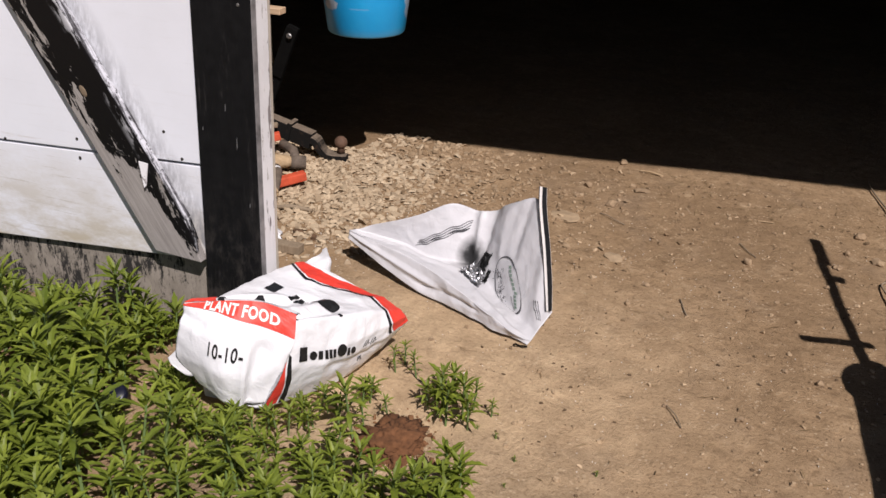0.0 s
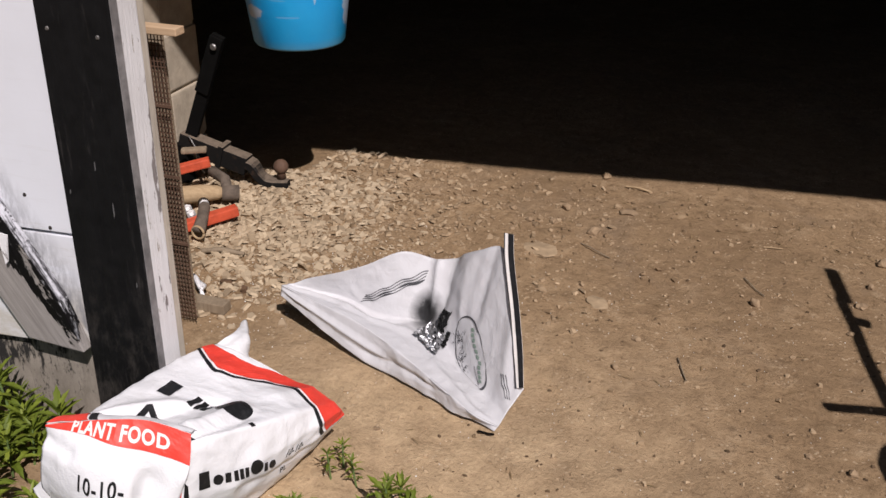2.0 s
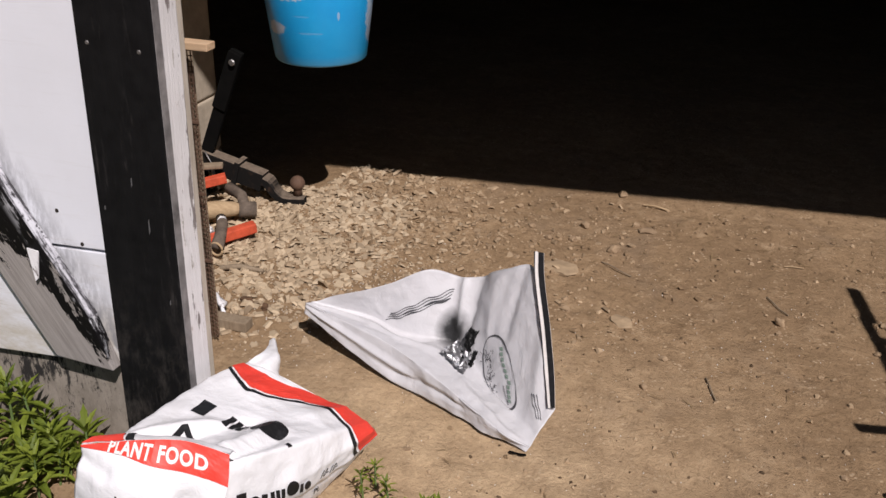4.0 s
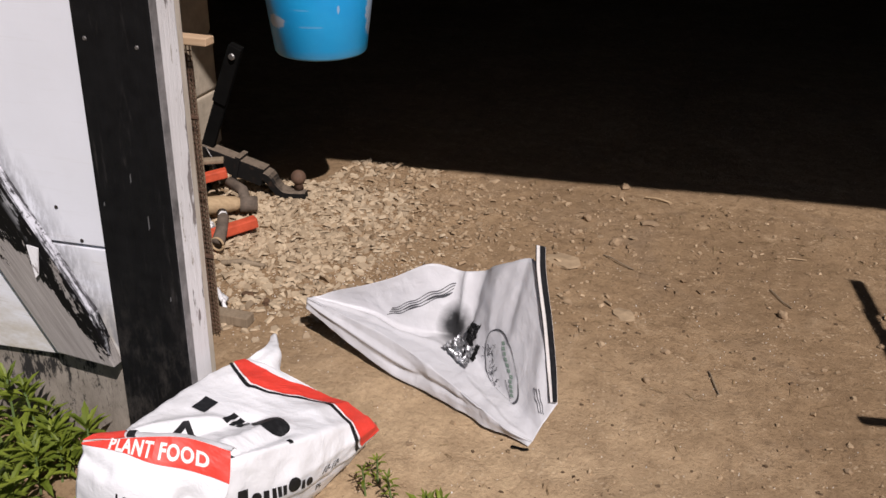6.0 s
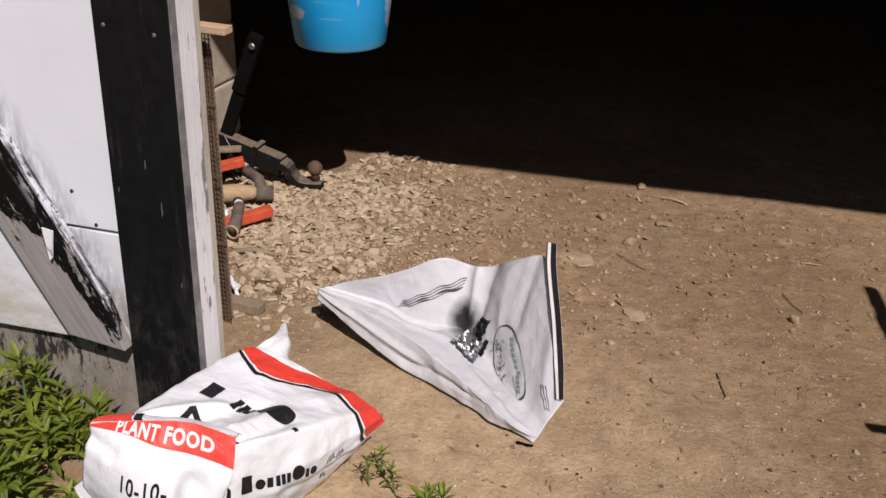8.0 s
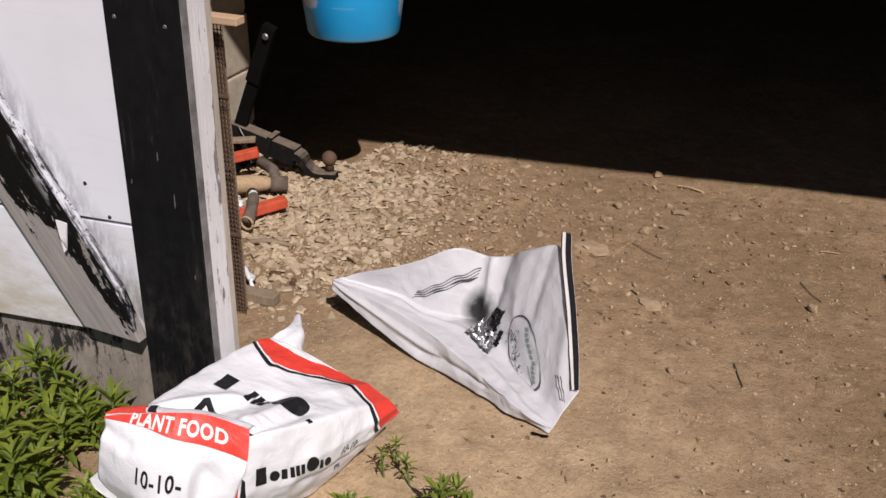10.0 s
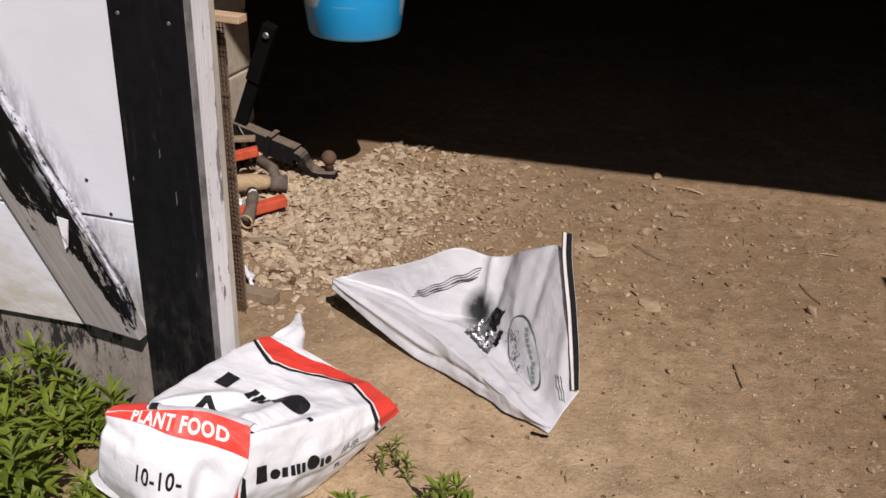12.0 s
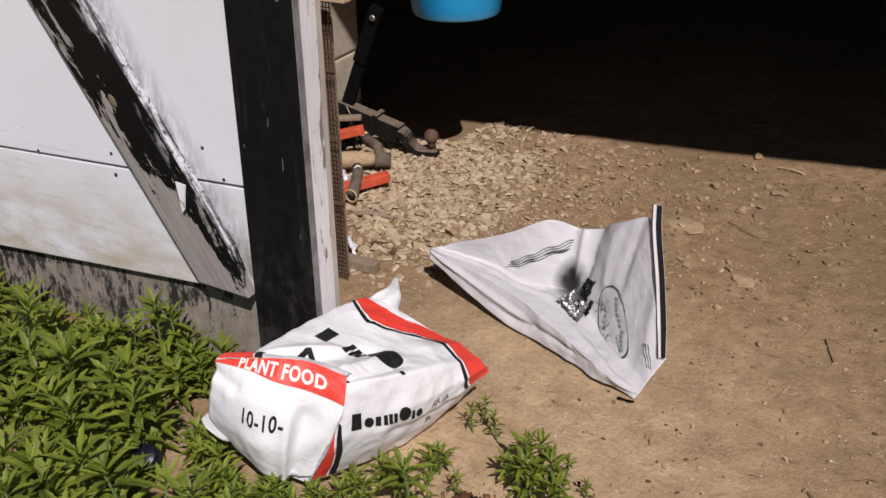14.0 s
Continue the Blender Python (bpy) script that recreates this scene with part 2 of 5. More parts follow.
def build_ground():
    def axis(lo, hi, fine_lo, fine_hi, step):
        vals, v = [], fine_lo
        while v <= fine_hi:
            vals.append(v)
            v += step
        d, v = step, fine_lo
        while v > lo:
            d *= 1.5
            v -= d
            vals.insert(0, v)
        d, v = step, fine_hi
        while v < hi:
            d *= 1.5
            v += d
            vals.append(v)
        return vals

    xs, ys = axis(-400, 400, -0.9, 2.0, 0.014), axis(-400, 400, -0.8, 2.4, 0.014)
    vs = [(x, y, ground_z(x, y) if abs(x) < 5 and abs(y) < 5 else 0.0) for y in ys for x in xs]
    w = len(xs)
    fs = [(j * w + i, j * w + i + 1, (j + 1) * w + i + 1, (j + 1) * w + i) for j in range(len(ys) - 1) for i in range(w - 1)]
    me = bpy.data.meshes.new("ground")
    me.from_pydata(vs, [], fs)
    for p in me.polygons:
        p.use_smooth = True
    me.materials.append(DIRT)
    return tagged(new("ground", me), "bare trodden brown dirt ground with small stones", "ground", kind="structure")


build_ground()



def m_footing():
    """A tarred board: black flecks left on brown-grey wood, worn nearly bare beside the post."""
    m = Mat("flaking_footing", 0.9, spec=0.15)
    grain = m.noise(22, 6, 0.7, m.mapped((1, 1, 0.6)))
    flake = m.noise(30, 8, 0.8, m.mapped((1.4, 1, 0.45), (0, 0.25, 0)))
    cloud = m.noise(5, 4, 0.6)
    c = m.ramp(grain, (0.3, (0.18, 0.156, 0.126)), (0.7, (0.335, 0.295, 0.248)))
    x = m.t.nodes.new("ShaderNodeMapRange")
    x.inputs["From Min"].default_value, x.inputs["From Max"].default_value = -0.42, -0.20
    x.inputs["To Min"].default_value, x.inputs["To Max"].default_value = 0.0, 0.13
    m.link(m.axis("X"), x.inputs["Value"])
    left = m.math("ADD", m.math("ADD", flake, m.math("MULTIPLY", m.math("ADD", cloud, -0.5), 0.35)), x.outputs[0])
    c = m.mix(m.ramp(left, (0.46, 1.0), (0.53, 0.0)), c, (0.030, 0.028, 0.026))
    m.color(c)
    return m.bump(m.math("ADD", grain, flake), 0.6, 0.004).m


STONE = m_footing()


def m_jamb():
    """White jamb paint, chipped to grey wood along its edges."""
    m = Mat("chipped_jamb_paint", 0.6, spec=0.25)
    patch = m.noise(6, 8, 0.72, m.mapped((5, 5, 1)))
    grain = m.noise(8, 6, 0.7, m.mapped((16, 16, 0.8)))
    tone = m.noise(3, 4)
    c = m.mix(m.ramp(tone, (0.4, 0.0), (0.65, 0.6)), (0.78, 0.77, 0.77), (0.56, 0.54, 0.53))
    c = m.mix(m.ramp(patch, (0.40, 1.0), (0.43, 0.0)), c, m.ramp(grain, (0.3, (0.17, 0.145, 0.14)), (0.7, (0.30, 0.27, 0.26))))
    c = m.mix(m.ramp(patch, (0.62, 0.0), (0.64, 0.8)), c, (0.27, 0.23, 0.18))
    m.color(c)
    return m.bump(m.math("ADD", patch, grain), 0.5, 0.003).m


TRIMWHITE = m_jamb()
WORNEDGE = m_simple("worn_grey_edge", (0.29, 0.275, 0.27), 0.8, var=0.7, scale=14.0, bump=0.6)
NICK = m_simple("grey_nick", (0.12, 0.12, 0.12), 0.7)
DARKNAIL = m_simple("dull_nail", (0.20, 0.19, 0.18), 0.5, 0.6)
BLACKNAIL = m_simple("rusted_nail", (0.03, 0.024, 0.02), 0.8)
TRIMCREAM = m_plain_wood("worn_cream_jamb", (0.44, 0.38, 0.30), (0.62, 0.57, 0.49), stretch=(14, 14, 1))
BLOCKMAT = m_simple("concrete_block", (0.48, 0.405, 0.305), 0.95, var=0.35, scale=13.0, bump=0.8)


def m_brace():
    m, grain, patch, wood, gone = m_black_paint("peeling_brace_paint", 0.5, 0.0)
    # paint is gone along the lower edge of the board and survives along the upper one
    y = m.axis("X")
    up = m.axis("Z")
    rough_patch = m.math("ADD", m.math("MULTIPLY", m.math("ADD", patch, -0.5), 1.7), 0.5)
    keep = m.math("ADD", rough_patch, m.math("ADD", m.math("MULTIPLY", y, 3.6), m.math("MULTIPLY", m.math("MINIMUM", m.math("ADD", up, -0.32), 0.14), 0.9)))
    mask = m.ramp(keep, (0.485, 1.0), (0.505, 0.0))
    rim = m.math("MULTIPLY", m.ramp(keep, (0.44, 0.0), (0.475, 0.7)), m.ramp(keep, (0.485, 1.0), (0.5, 0.0)))
    black = (0.007, 0.0065, 0.0068)
    c = m.mix(mask, black, wood)
    # white paint strokes that strayed from the siding over the upper edge
    stray = m.math("MULTIPLY", m.ramp(m.noise(6, 7, 0.75, m.mapped((3, 3, 0.8), loc=(3, 1, 0))), (0.55, 0.0), (0.60, 1.0)), m.ramp(y, (0.040, 0.0), (0.072, 1.0)))
    c = m.mix(stray, c, (0.6, 0.6, 0.62))
    m.color(m.mix(rim, c, (0.34, 0.31, 0.28)))
    m.rough(m.ramp(mask, (0.0, 0.4), (1.0, 0.85)))
    return m.bump(m.math("ADD", m.math("MULTIPLY", grain, 0.5), m.math("MULTIPLY", mask, -0.8)), 0.6, 0.003).m


BRACEMAT = m_brace()


def m_edge_smear():
    """Black paint under thin, broken strokes of white."""
    m = Mat("smeared_edge_paint", 0.7)
    strokes = m.noise(9, 8, 0.75, m.mapped((6, 6, 0.9), loc=(1, 2, 0)))
    flecks = m.noise(90, 4, 0.6)
    k = m.math("MULTIPLY", m.ramp(strokes, (0.43, 0.0), (0.54, 1.0)), m.ramp(flecks, (0.34, 0.0), (0.46, 1.0)))
    m.color(m.mix(k, (0.045, 0.042, 0.045), (0.55, 0.55, 0.58)))
    return m.bump(flecks, 0.4, 0.002).m


SMEAR = m_edge_smear()


def prism(poly, y0, y1, bevel=0.0):
    """A board: poly in x, z, from y0 to y1."""
    bm = bmesh.new()
    a = [bm.verts.new((x, y0, z)) for x, z in poly]
    b = [bm.verts.new((x, y1, z)) for x, z in poly]
    bm.faces.new(a[::-1])
    bm.faces.new(b)
    for i in range(len(poly)):
        j = (i + 1) % len(poly)
        bm.faces.new((a[i], a[j], b[j], b[i]))
    bmesh.ops.recalc_face_normals(bm, faces=bm.faces)
    if bevel:
        bmesh.ops.bevel(bm, geom=bm.edges[:], offset=bevel, segments=2, affect="EDGES", profile=0.6)
    return bm


# outer wall, left of the doorway: core, siding boards, dark foundation, post, brace, jamb
wall_west = tagged(empty("wall_west"), "white board siding with black timber framing over a dark footing", "wall", kind="structure")
part("wall_core", box(-4.0, -0.16, 0.045, 0.16, 0.2, 2.55), SHADEWOOD, wall_west)
lower = lambda x: 0.236 + 0.075 * (x + 0.188)
joint = lambda x: 0.497 + 0.044 * (x + 0.165)
part("siding_board", prism([(-4, lower(-2.2)), (-2.2, lower(-2.2)), (-0.156, lower(-0.156)), (-0.156, joint(-0.156) - 0.004), (-4, joint(-4) - 0.004)], 0.014, 0.045, 0.002), WHITE, wall_west)
z_next = lambda x, k: joint(x) + 0.004 + 0.62 * k
for k in range(4):
    top = (lambda x: 2.55) if k == 3 else (lambda x, k=k: z_next(x, k + 1) - 0.008)
    part("siding_board", prism([(-4, z_next(-4, k)), (-0.156, z_next(-0.156, k)), (-0.156, top(-0.156)), (-4, top(-4))], 0.012, 0.045, 0.002), WHITE, wall_west)
part("footing", prism([(-4, -0.2), (-0.08, -0.2), (-0.08, 0.16), (-0.156, 0.234), (-2.2, lower(-2.2) - 0.003), (-4, lower(-2.2) - 0.003)], 0.034, 0.16, 0.003), STONE, wall_west, "dark weathered footing board")
post_l = lambda z: -0.174 + 0.0185 * z
post_r = lambda z: -0.0115 + 0.012 * z


def leaning(a, b, y0, y1, bevel=0.003):
    """An upright board beside the post, from a to b past the post's leaning edge."""
    return prism([(post_r(0.012) + a, 0.012), (post_r(0.012) + b, 0.012), (post_r(2.55) + b, 2.55), (post_r(2.55) + a, 2.55)], y0, y1, bevel)


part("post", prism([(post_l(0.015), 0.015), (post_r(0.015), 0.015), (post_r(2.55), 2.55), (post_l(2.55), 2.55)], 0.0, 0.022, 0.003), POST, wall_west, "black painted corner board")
part("post_edge", leaning(0.0004, 0.002, 0.002, 0.0212, 0.0), WORNEDGE, wall_west, "worn grey edge of the corner board")
part("jamb_board", leaning(-0.055, -0.003, 0.0235, 0.082), TRIMWHITE, wall_west, "chipped white painted jamb board")
part("jamb_board", leaning(-0.071, -0.023, 0.0835, 0.128), TRIMCREAM, wall_west, "worn cream jamb board")
for x, z in ((-0.032, 0.904), (-0.135, 0.911), (-0.03, 1.45), (-0.115, 1.45)):
    bm = lathe([(0.0, 0.002), (0.003, 0.0018), (0.0042, 0.0)], 10)
    bm.transform(Matrix.Translation((x, 0.0, z)) @ Matrix.Rotation(radians(90), 4, "X"))
    part("nail_head", bm, DARKNAIL, wall_west, "dull nail head")
for x, z, h in ((-0.082, 0.66, 0.010), (-0.056, 0.575, 0.016), (-0.03, 0.42, 0.006), (-0.148, 0.60, 0.005)):
    part("paint_nick", prism([(x - 0.0016, z - h), (x + 0.0012, z - 0.6 * h), (x + 0.0012, z + h), (x - 0.0006, z + 0.7 * h)], -0.0008, 0.001), NICK, wall_west)
for x, z in ((-0.54, 0.511), (-0.271, 0.57), (-0.224, 0.506), (-0.538, 0.46), (-0.777, 0.477)):
    bm = lathe([(0.0, 0.0022), (0.003, 0.002), (0.0045, 0.0)], 10)
    bm.transform(Matrix.Translation((x, 0.0122, z)) @ Matrix.Rotation(radians(90), 4, "X"))
    part("nail_head", bm, BLACKNAIL, wall_west, "dark rusted nail head")
# diagonal brace in its own axes: x across, z along
BR_TOP, BR_FOOT = Vector((-1.095, 0, 1.69)), Vector((-0.213, 0, 0.222))
br_dir = (BR_FOOT - BR_TOP).normalized()
br_len = (BR_FOOT - BR_TOP).length
W = 0.068
poly = [(-W, 0.074), (W - 0.024, -0.002), (W, 0.11), (W, br_len), (-W, br_len)]
bm = prism(poly, -0.016, 0.0115, 0.003)
brace = part("brace", bm, BRACEMAT, wall_west, "diagonal brace with flaking black paint over grey wood")
BRACE_M = Matrix.Translation(BR_FOOT) @ Matrix.Rotation(-math.atan2(br_dir.x, -br_dir.z), 4, "Y")
brace.matrix_local = BRACE_M
part("brace_edge", prism([(W + 0.0002, 0.115), (W + 0.0012, 0.118), (W + 0.0012, br_len), (W + 0.0002, br_len)], -0.0135, 0.0110), SMEAR, brace, "edge smeared with thin white paint")
# a knot and a curl of loose paint on the brace
bm = bmesh.new()
bmesh.ops.create_uvsphere(bm, u_segments=14, v_segments=8, radius=1.0)
bm.transform(Matrix.Translation((-0.004, -0.0158, 0.505)) @ Matrix.Diagonal((0.009, 0.0016, 0.016, 1)))
knot = part("knot", bm, m_simple("brown_knot", (0.20, 0.15, 0.10), 0.8, scale=60), brace, "bare brown knot", smooth=True)
bm = prism([(-0.004, -0.040), (0.003, -0.034), (0.016, 0.022), (-0.010, 0.028)], -0.029, -0.026)
bm.transform(Matrix.Translation((0.038, 0.004, 0.262)) @ Matrix.Rotation(0.42, 4, "Y") @ Matrix.Rotation(-0.10, 4, "X"))
part("paint_curl", bm, TRIMWHITE, brace, "white curl of loose paint")

# unseen rest of the shed closes the place; wide doorway, inside shade painted near black
tagged(mesh_ob("wall_east", box(3.6, 7.0, 0.02, 0.16, -0.1, 2.55), WHITE), "white siding beside the doorway", "wall", kind="structure")
tagged(mesh_ob("wall_north", box(-4.0, 7.0, 7.0, 7.15, -0.1, 4.0), SHADEWOOD), "unseen board wall at the back of the shed, coloured near black for shade", "wall", kind="structure")
tagged(mesh_ob("wall_side", box(6.9, 7.05, 0.16, 7.0, -0.1, 4.0), SHADEWOOD), "unseen board side wall of the shed, coloured near black for shade", "wall", kind="structure")
# unseen loft edge, slanted so that its shadow line falls in place
eave_y = lambda x: -0.055 + 0.118 * (x - 0.94)
bm = bmesh.new()
lo = [bm.verts.new((x, y, z)) for x, y, z in ((-4, eave_y(-4), 2.55), (7, eave_y(7), 2.55), (7, 7.2, 2.55), (-4, 7.2, 2.55))]
hi = [bm.verts.new((v.co.x, v.co.y, 2.75)) for v in lo]
bm.faces.new(lo[::-1])
bm.faces.new(hi)
for i in range(4):
    bm.faces.new((lo[i], lo[(i + 1) % 4], hi[(i + 1) % 4], hi[i]))
bmesh.ops.recalc_face_normals(bm, faces=bm.faces)
tagged(mesh_ob("ceiling", bm, SHADEWOOD), "unseen near-black loft floor over the shed, edge set to cast the shadow line", "ceiling", kind="structure")

# concrete block side wall inside, left of the doorway
WX = -0.80
wall_block = tagged(empty("wall_block"), "bare concrete block side wall", "wall", kind="structure")
part("mortar_core", box(WX - 0.2, WX - 0.006, 0.17, 1.455, -0.1, 2.54), BLOCKMAT, wall_block)
for kind, length in (("full", 0.38), ("half", 0.185)):
    bm = box(-0.19, 0.0, -length, 0.0, 0.005, 0.19, bevel=0.006)
    me = bpy.data.meshes.new("block")
    bm.to_mesh(me)
    bm.free()
    me.materials.append(BLOCKMAT)
    for row in range(13):
        starts = (1.46, 1.07, 0.68) if row % 2 == 0 else (1.265, 0.875, 0.485)
        if kind == "half":
            starts = () if row % 2 == 0 else (1.46,)
        for y in starts:
            ob = new("block", me)
            ob.parent = wall_block
            ob.location = (WX + random.uniform(-0.003, 0.003), y, -0.06 + row * 0.195)
tagged(mesh_ob("wall_far", box(-4.1, -4.0, 0.16, 7.0, -0.1, 2.54), SHADEWOOD), "board wall deep inside the shed, coloured near black for shade", "wall", kind="structure")
# ==== THINGS ====


# ---- sheet surfaces: a grid through rows of guide points, and prints laid on it ----
class Sheet:
    """A soft surface: rows of guide points, s along the rows, p across them."""

    def __init__(self, rows, crumple=0.004, seed=0.0, flip=1.0, sharp=0.0, creases=()):
        self.creases = creases
        self.rows, self.crumple, self.seed, self.flip, self.sharp = rows, crumple, seed, flip, sharp

    def base(self, s, p):
        pts = [spline(r, s) for r in self.rows]
        q = spline(pts, p)
        if self.sharp:
            k = min(max(p, 0.0), 1.0) * (len(pts) - 1)
            i = min(int(k), len(pts) - 2)
            q = q.lerp(pts[i].lerp(pts[i + 1], k - i), self.sharp)
        return q

    def normal(self, s, p):
        e = 0.012
        a = self.base(min(s + e, 1), p) - self.base(max(s - e, 0), p)
        b = self.base(s, min(p + e, 1)) - self.base(s, max(p - e, 0))
        n = a.cross(b)
        return n.normalized() * self.flip if n.length > 1e-9 else Vector((0, 0, 1))

    def at(self, s, p, lift=0.0):
        q, n = self.base(s, p), self.normal(s, p)
        k = self.seed
        w = 0.8 * noise.noise((q.x * 8 + k, q.y * 8, q.z * 8)) + 1.0 * (0.5 - 2 * abs(noise.noise((q.x * 11 + k, q.y * 11 + 5, q.z * 11))))
        w += 0.5 * (0.4 - 2 * abs(noise.noise((q.x * 24 + 3, q.y * 24 + k, q.z * 24)))) + 0.18 * (0.4 - 2 * abs(noise.noise((q.x * 60, q.y * 60 + k, q.z * 60))))
        d = self.crumple * w
        for s0, p0, s1, p1, amp, wide in self.creases:
            ex, ey = s1 - s0, p1 - p0
            u = min(max(((s - s0) * ex + (p - p0) * ey) / (ex * ex + ey * ey), 0.0), 1.0)
            off = math.hypot(s - s0 - u * ex, p - p0 - u * ey) / wide
            if off < 1.0:
                d += amp * (1 - off) ** 1.4 * min(1.0, 5 * (1 - u) + 0.15)
        return q + n * (d + lift)

    def grid(self, s0=0.0, s1=1.0, p0=0.0, p1=1.0, ns=40, npp=24, lift=0.0, bm=None):
        bm = bm or bmesh.new()
        v = [[bm.verts.new(self.at(s0 + (s1 - s0) * i / ns, p0 + (p1 - p0) * j / npp, lift)) for i in range(ns + 1)] for j in range(npp + 1)]
        for j in range(npp):
            for i in range(ns):
                bm.faces.new((v[j][i], v[j][i + 1], v[j + 1][i + 1], v[j + 1][i]))
        return bm

    def poly(self, pts, lift=0.0015, cuts=2):
        """A flat print with outline pts in (s, p)."""
        bm = bmesh.new()
        bm.faces.new([bm.verts.new((a, b, 0)) for a, b in pts])
        bmesh.ops.triangulate(bm, faces=bm.faces[:])
        bmesh.ops.subdivide_edges(bm, edges=bm.edges[:], cuts=cuts, use_grid_fill=True)
        return self.laid(bm, lift)

    def laid(self, bm, lift=0.0015):
        for v in bm.verts:
            v.co = self.at(v.co.x, v.co.y, lift)
        return bm

    def text(self, words, origin, along, up, lift=0.0015, bold=0.022):
        """Letters with their baseline from origin, both directions in (s, p) per unit of letter height."""
        cu = bpy.data.curves.new("letters", "FONT")
        cu.body, cu.size = words, 1.0
        cu.offset, cu.space_character = bold, 1.12
        ob = bpy.data.objects.new("letters", cu)
        me = ob.to_mesh()
        bm = bmesh.new()
        bm.from_mesh(me)
        ob.to_mesh_clear()
        bpy.data.objects.remove(ob)
        bpy.data.curves.remove(cu)
        bmesh.ops.triangulate(bm, faces=bm.faces[:])
        bmesh.ops.subdivide_edges(bm, edges=bm.edges[:], cuts=1)
        for v in bm.verts:
            x, y = v.co.x, v.co.y
            v.co = (origin[0] + x * along[0] + y * up[0], origin[1] + x * along[1] + y * up[1], 0)
        return self.laid(bm, lift)


def m_bag(name, c, rough=0.42, dirt=0.25, weave=True):
    m = Mat(name, rough, spec=0.45)
    stain = m.noise(7, 5, 0.65)
    col = m.mix(m.ramp(stain, (0.45, 0.0), (0.75, dirt)), c, tuple(v * 0.72 * k for v, k in zip(c, (1, 0.95, 0.88))))
    m.color(col)
    ridge = m.math("ABSOLUTE", m.math("ADD", m.noise(9, 5, 0.6, m.mapped((1, 1.4, 1), (0, 0, -0.5)), 0.9), -0.5))
    wr = m.math("ADD", m.noise(26, 5, 0.6, distort=0.8), m.math("MULTIPLY", ridge, 2.0))
    h = m.math("ADD", wr, m.math("MULTIPLY", m.noise(420, 2), 0.12))
    return m.bump(h, 0.35, 0.006).m


def m_print(name, c, rough=0.5):
    m = Mat(name, rough, spec=0.35)
    n = m.noise(90, 4, 0.7)
    m.color(m.mix(m.ramp(n, (0.5, 0.0), (0.75, 0.25)), c, tuple(min(1, v * 1.6 + 0.06) for v in c)))
    return m.m


BAGWHITE = m_bag("white_bag_plastic", (0.80, 0.80, 0.81), 0.38, 0.2)
RED = m_print("red_print", (0.72, 0.055, 0.035))
BLACK = m_print("black_print", (0.012, 0.012, 0.013))
GREYPRINT = m_print("grey_print", (0.06, 0.06, 0.065))
GREENPRINT = m_print("green_print", (0.20, 0.27, 0.22))
LETTERWHITE = m_print("white_print", (0.78, 0.74, 0.70))


def m_woven():
    """Thin white woven plastic that lets some light through, with a soft dark spot in its fold."""
    m = Mat("woven_white_plastic", 0.38, spec=0.4)
    stain = m.noise(6, 5, 0.65)
    c = m.mix(m.ramp(stain, (0.42, 0.0), (0.75, 0.3)), (0.69, 0.685, 0.70), (0.53, 0.515, 0.50))
    d = m.t.nodes.new("ShaderNodeVectorMath")
    d.operation = "DISTANCE"
    m.link(m.mapped((1.25, 0.9, 1)), d.inputs[0])
    d.inputs[1].default_value = (0.034 * 1.25, 0.146 * 0.9, 0.076)
    dark_spot = m.ramp(m.math("ADD", d.outputs["Value"], m.math("MULTIPLY", m.noise(30, 3), 0.012)), (0.034, 0.97), (0.070, 0.0))
    c = m.mix(dark_spot, c, (0.012, 0.012, 0.012))
    m.color(c)
    tr = m.t.nodes.new("ShaderNodeBsdfTranslucent")
    m.link(c, tr.inputs[0])
    mx = m.t.nodes.new("ShaderNodeMixShader")
    mx.inputs[0].default_value = 0.22
    m.link(m.b.outputs[0], mx.inputs[1])
    m.link(tr.outputs[0], mx.inputs[2])
    m.link(mx.outputs[0], m.t.nodes["Material Output"].inputs[0])
    ridge = m.math("ABSOLUTE", m.math("ADD", m.noise(13, 5, 0.6, m.mapped((1.3, 0.6, 1), (0, 0, 0.6)), 0.9), -0.5))
    h = m.math("ADD", m.math("ADD", m.noise(22, 6, 0.62, distort=1.2), m.math("MULTIPLY", ridge, 1.2)), m.math("MULTIPLY", m.noise(500, 2), 0.1))
    return m.bump(h, 0.38, 0.007).m


WOVEN = m_woven()


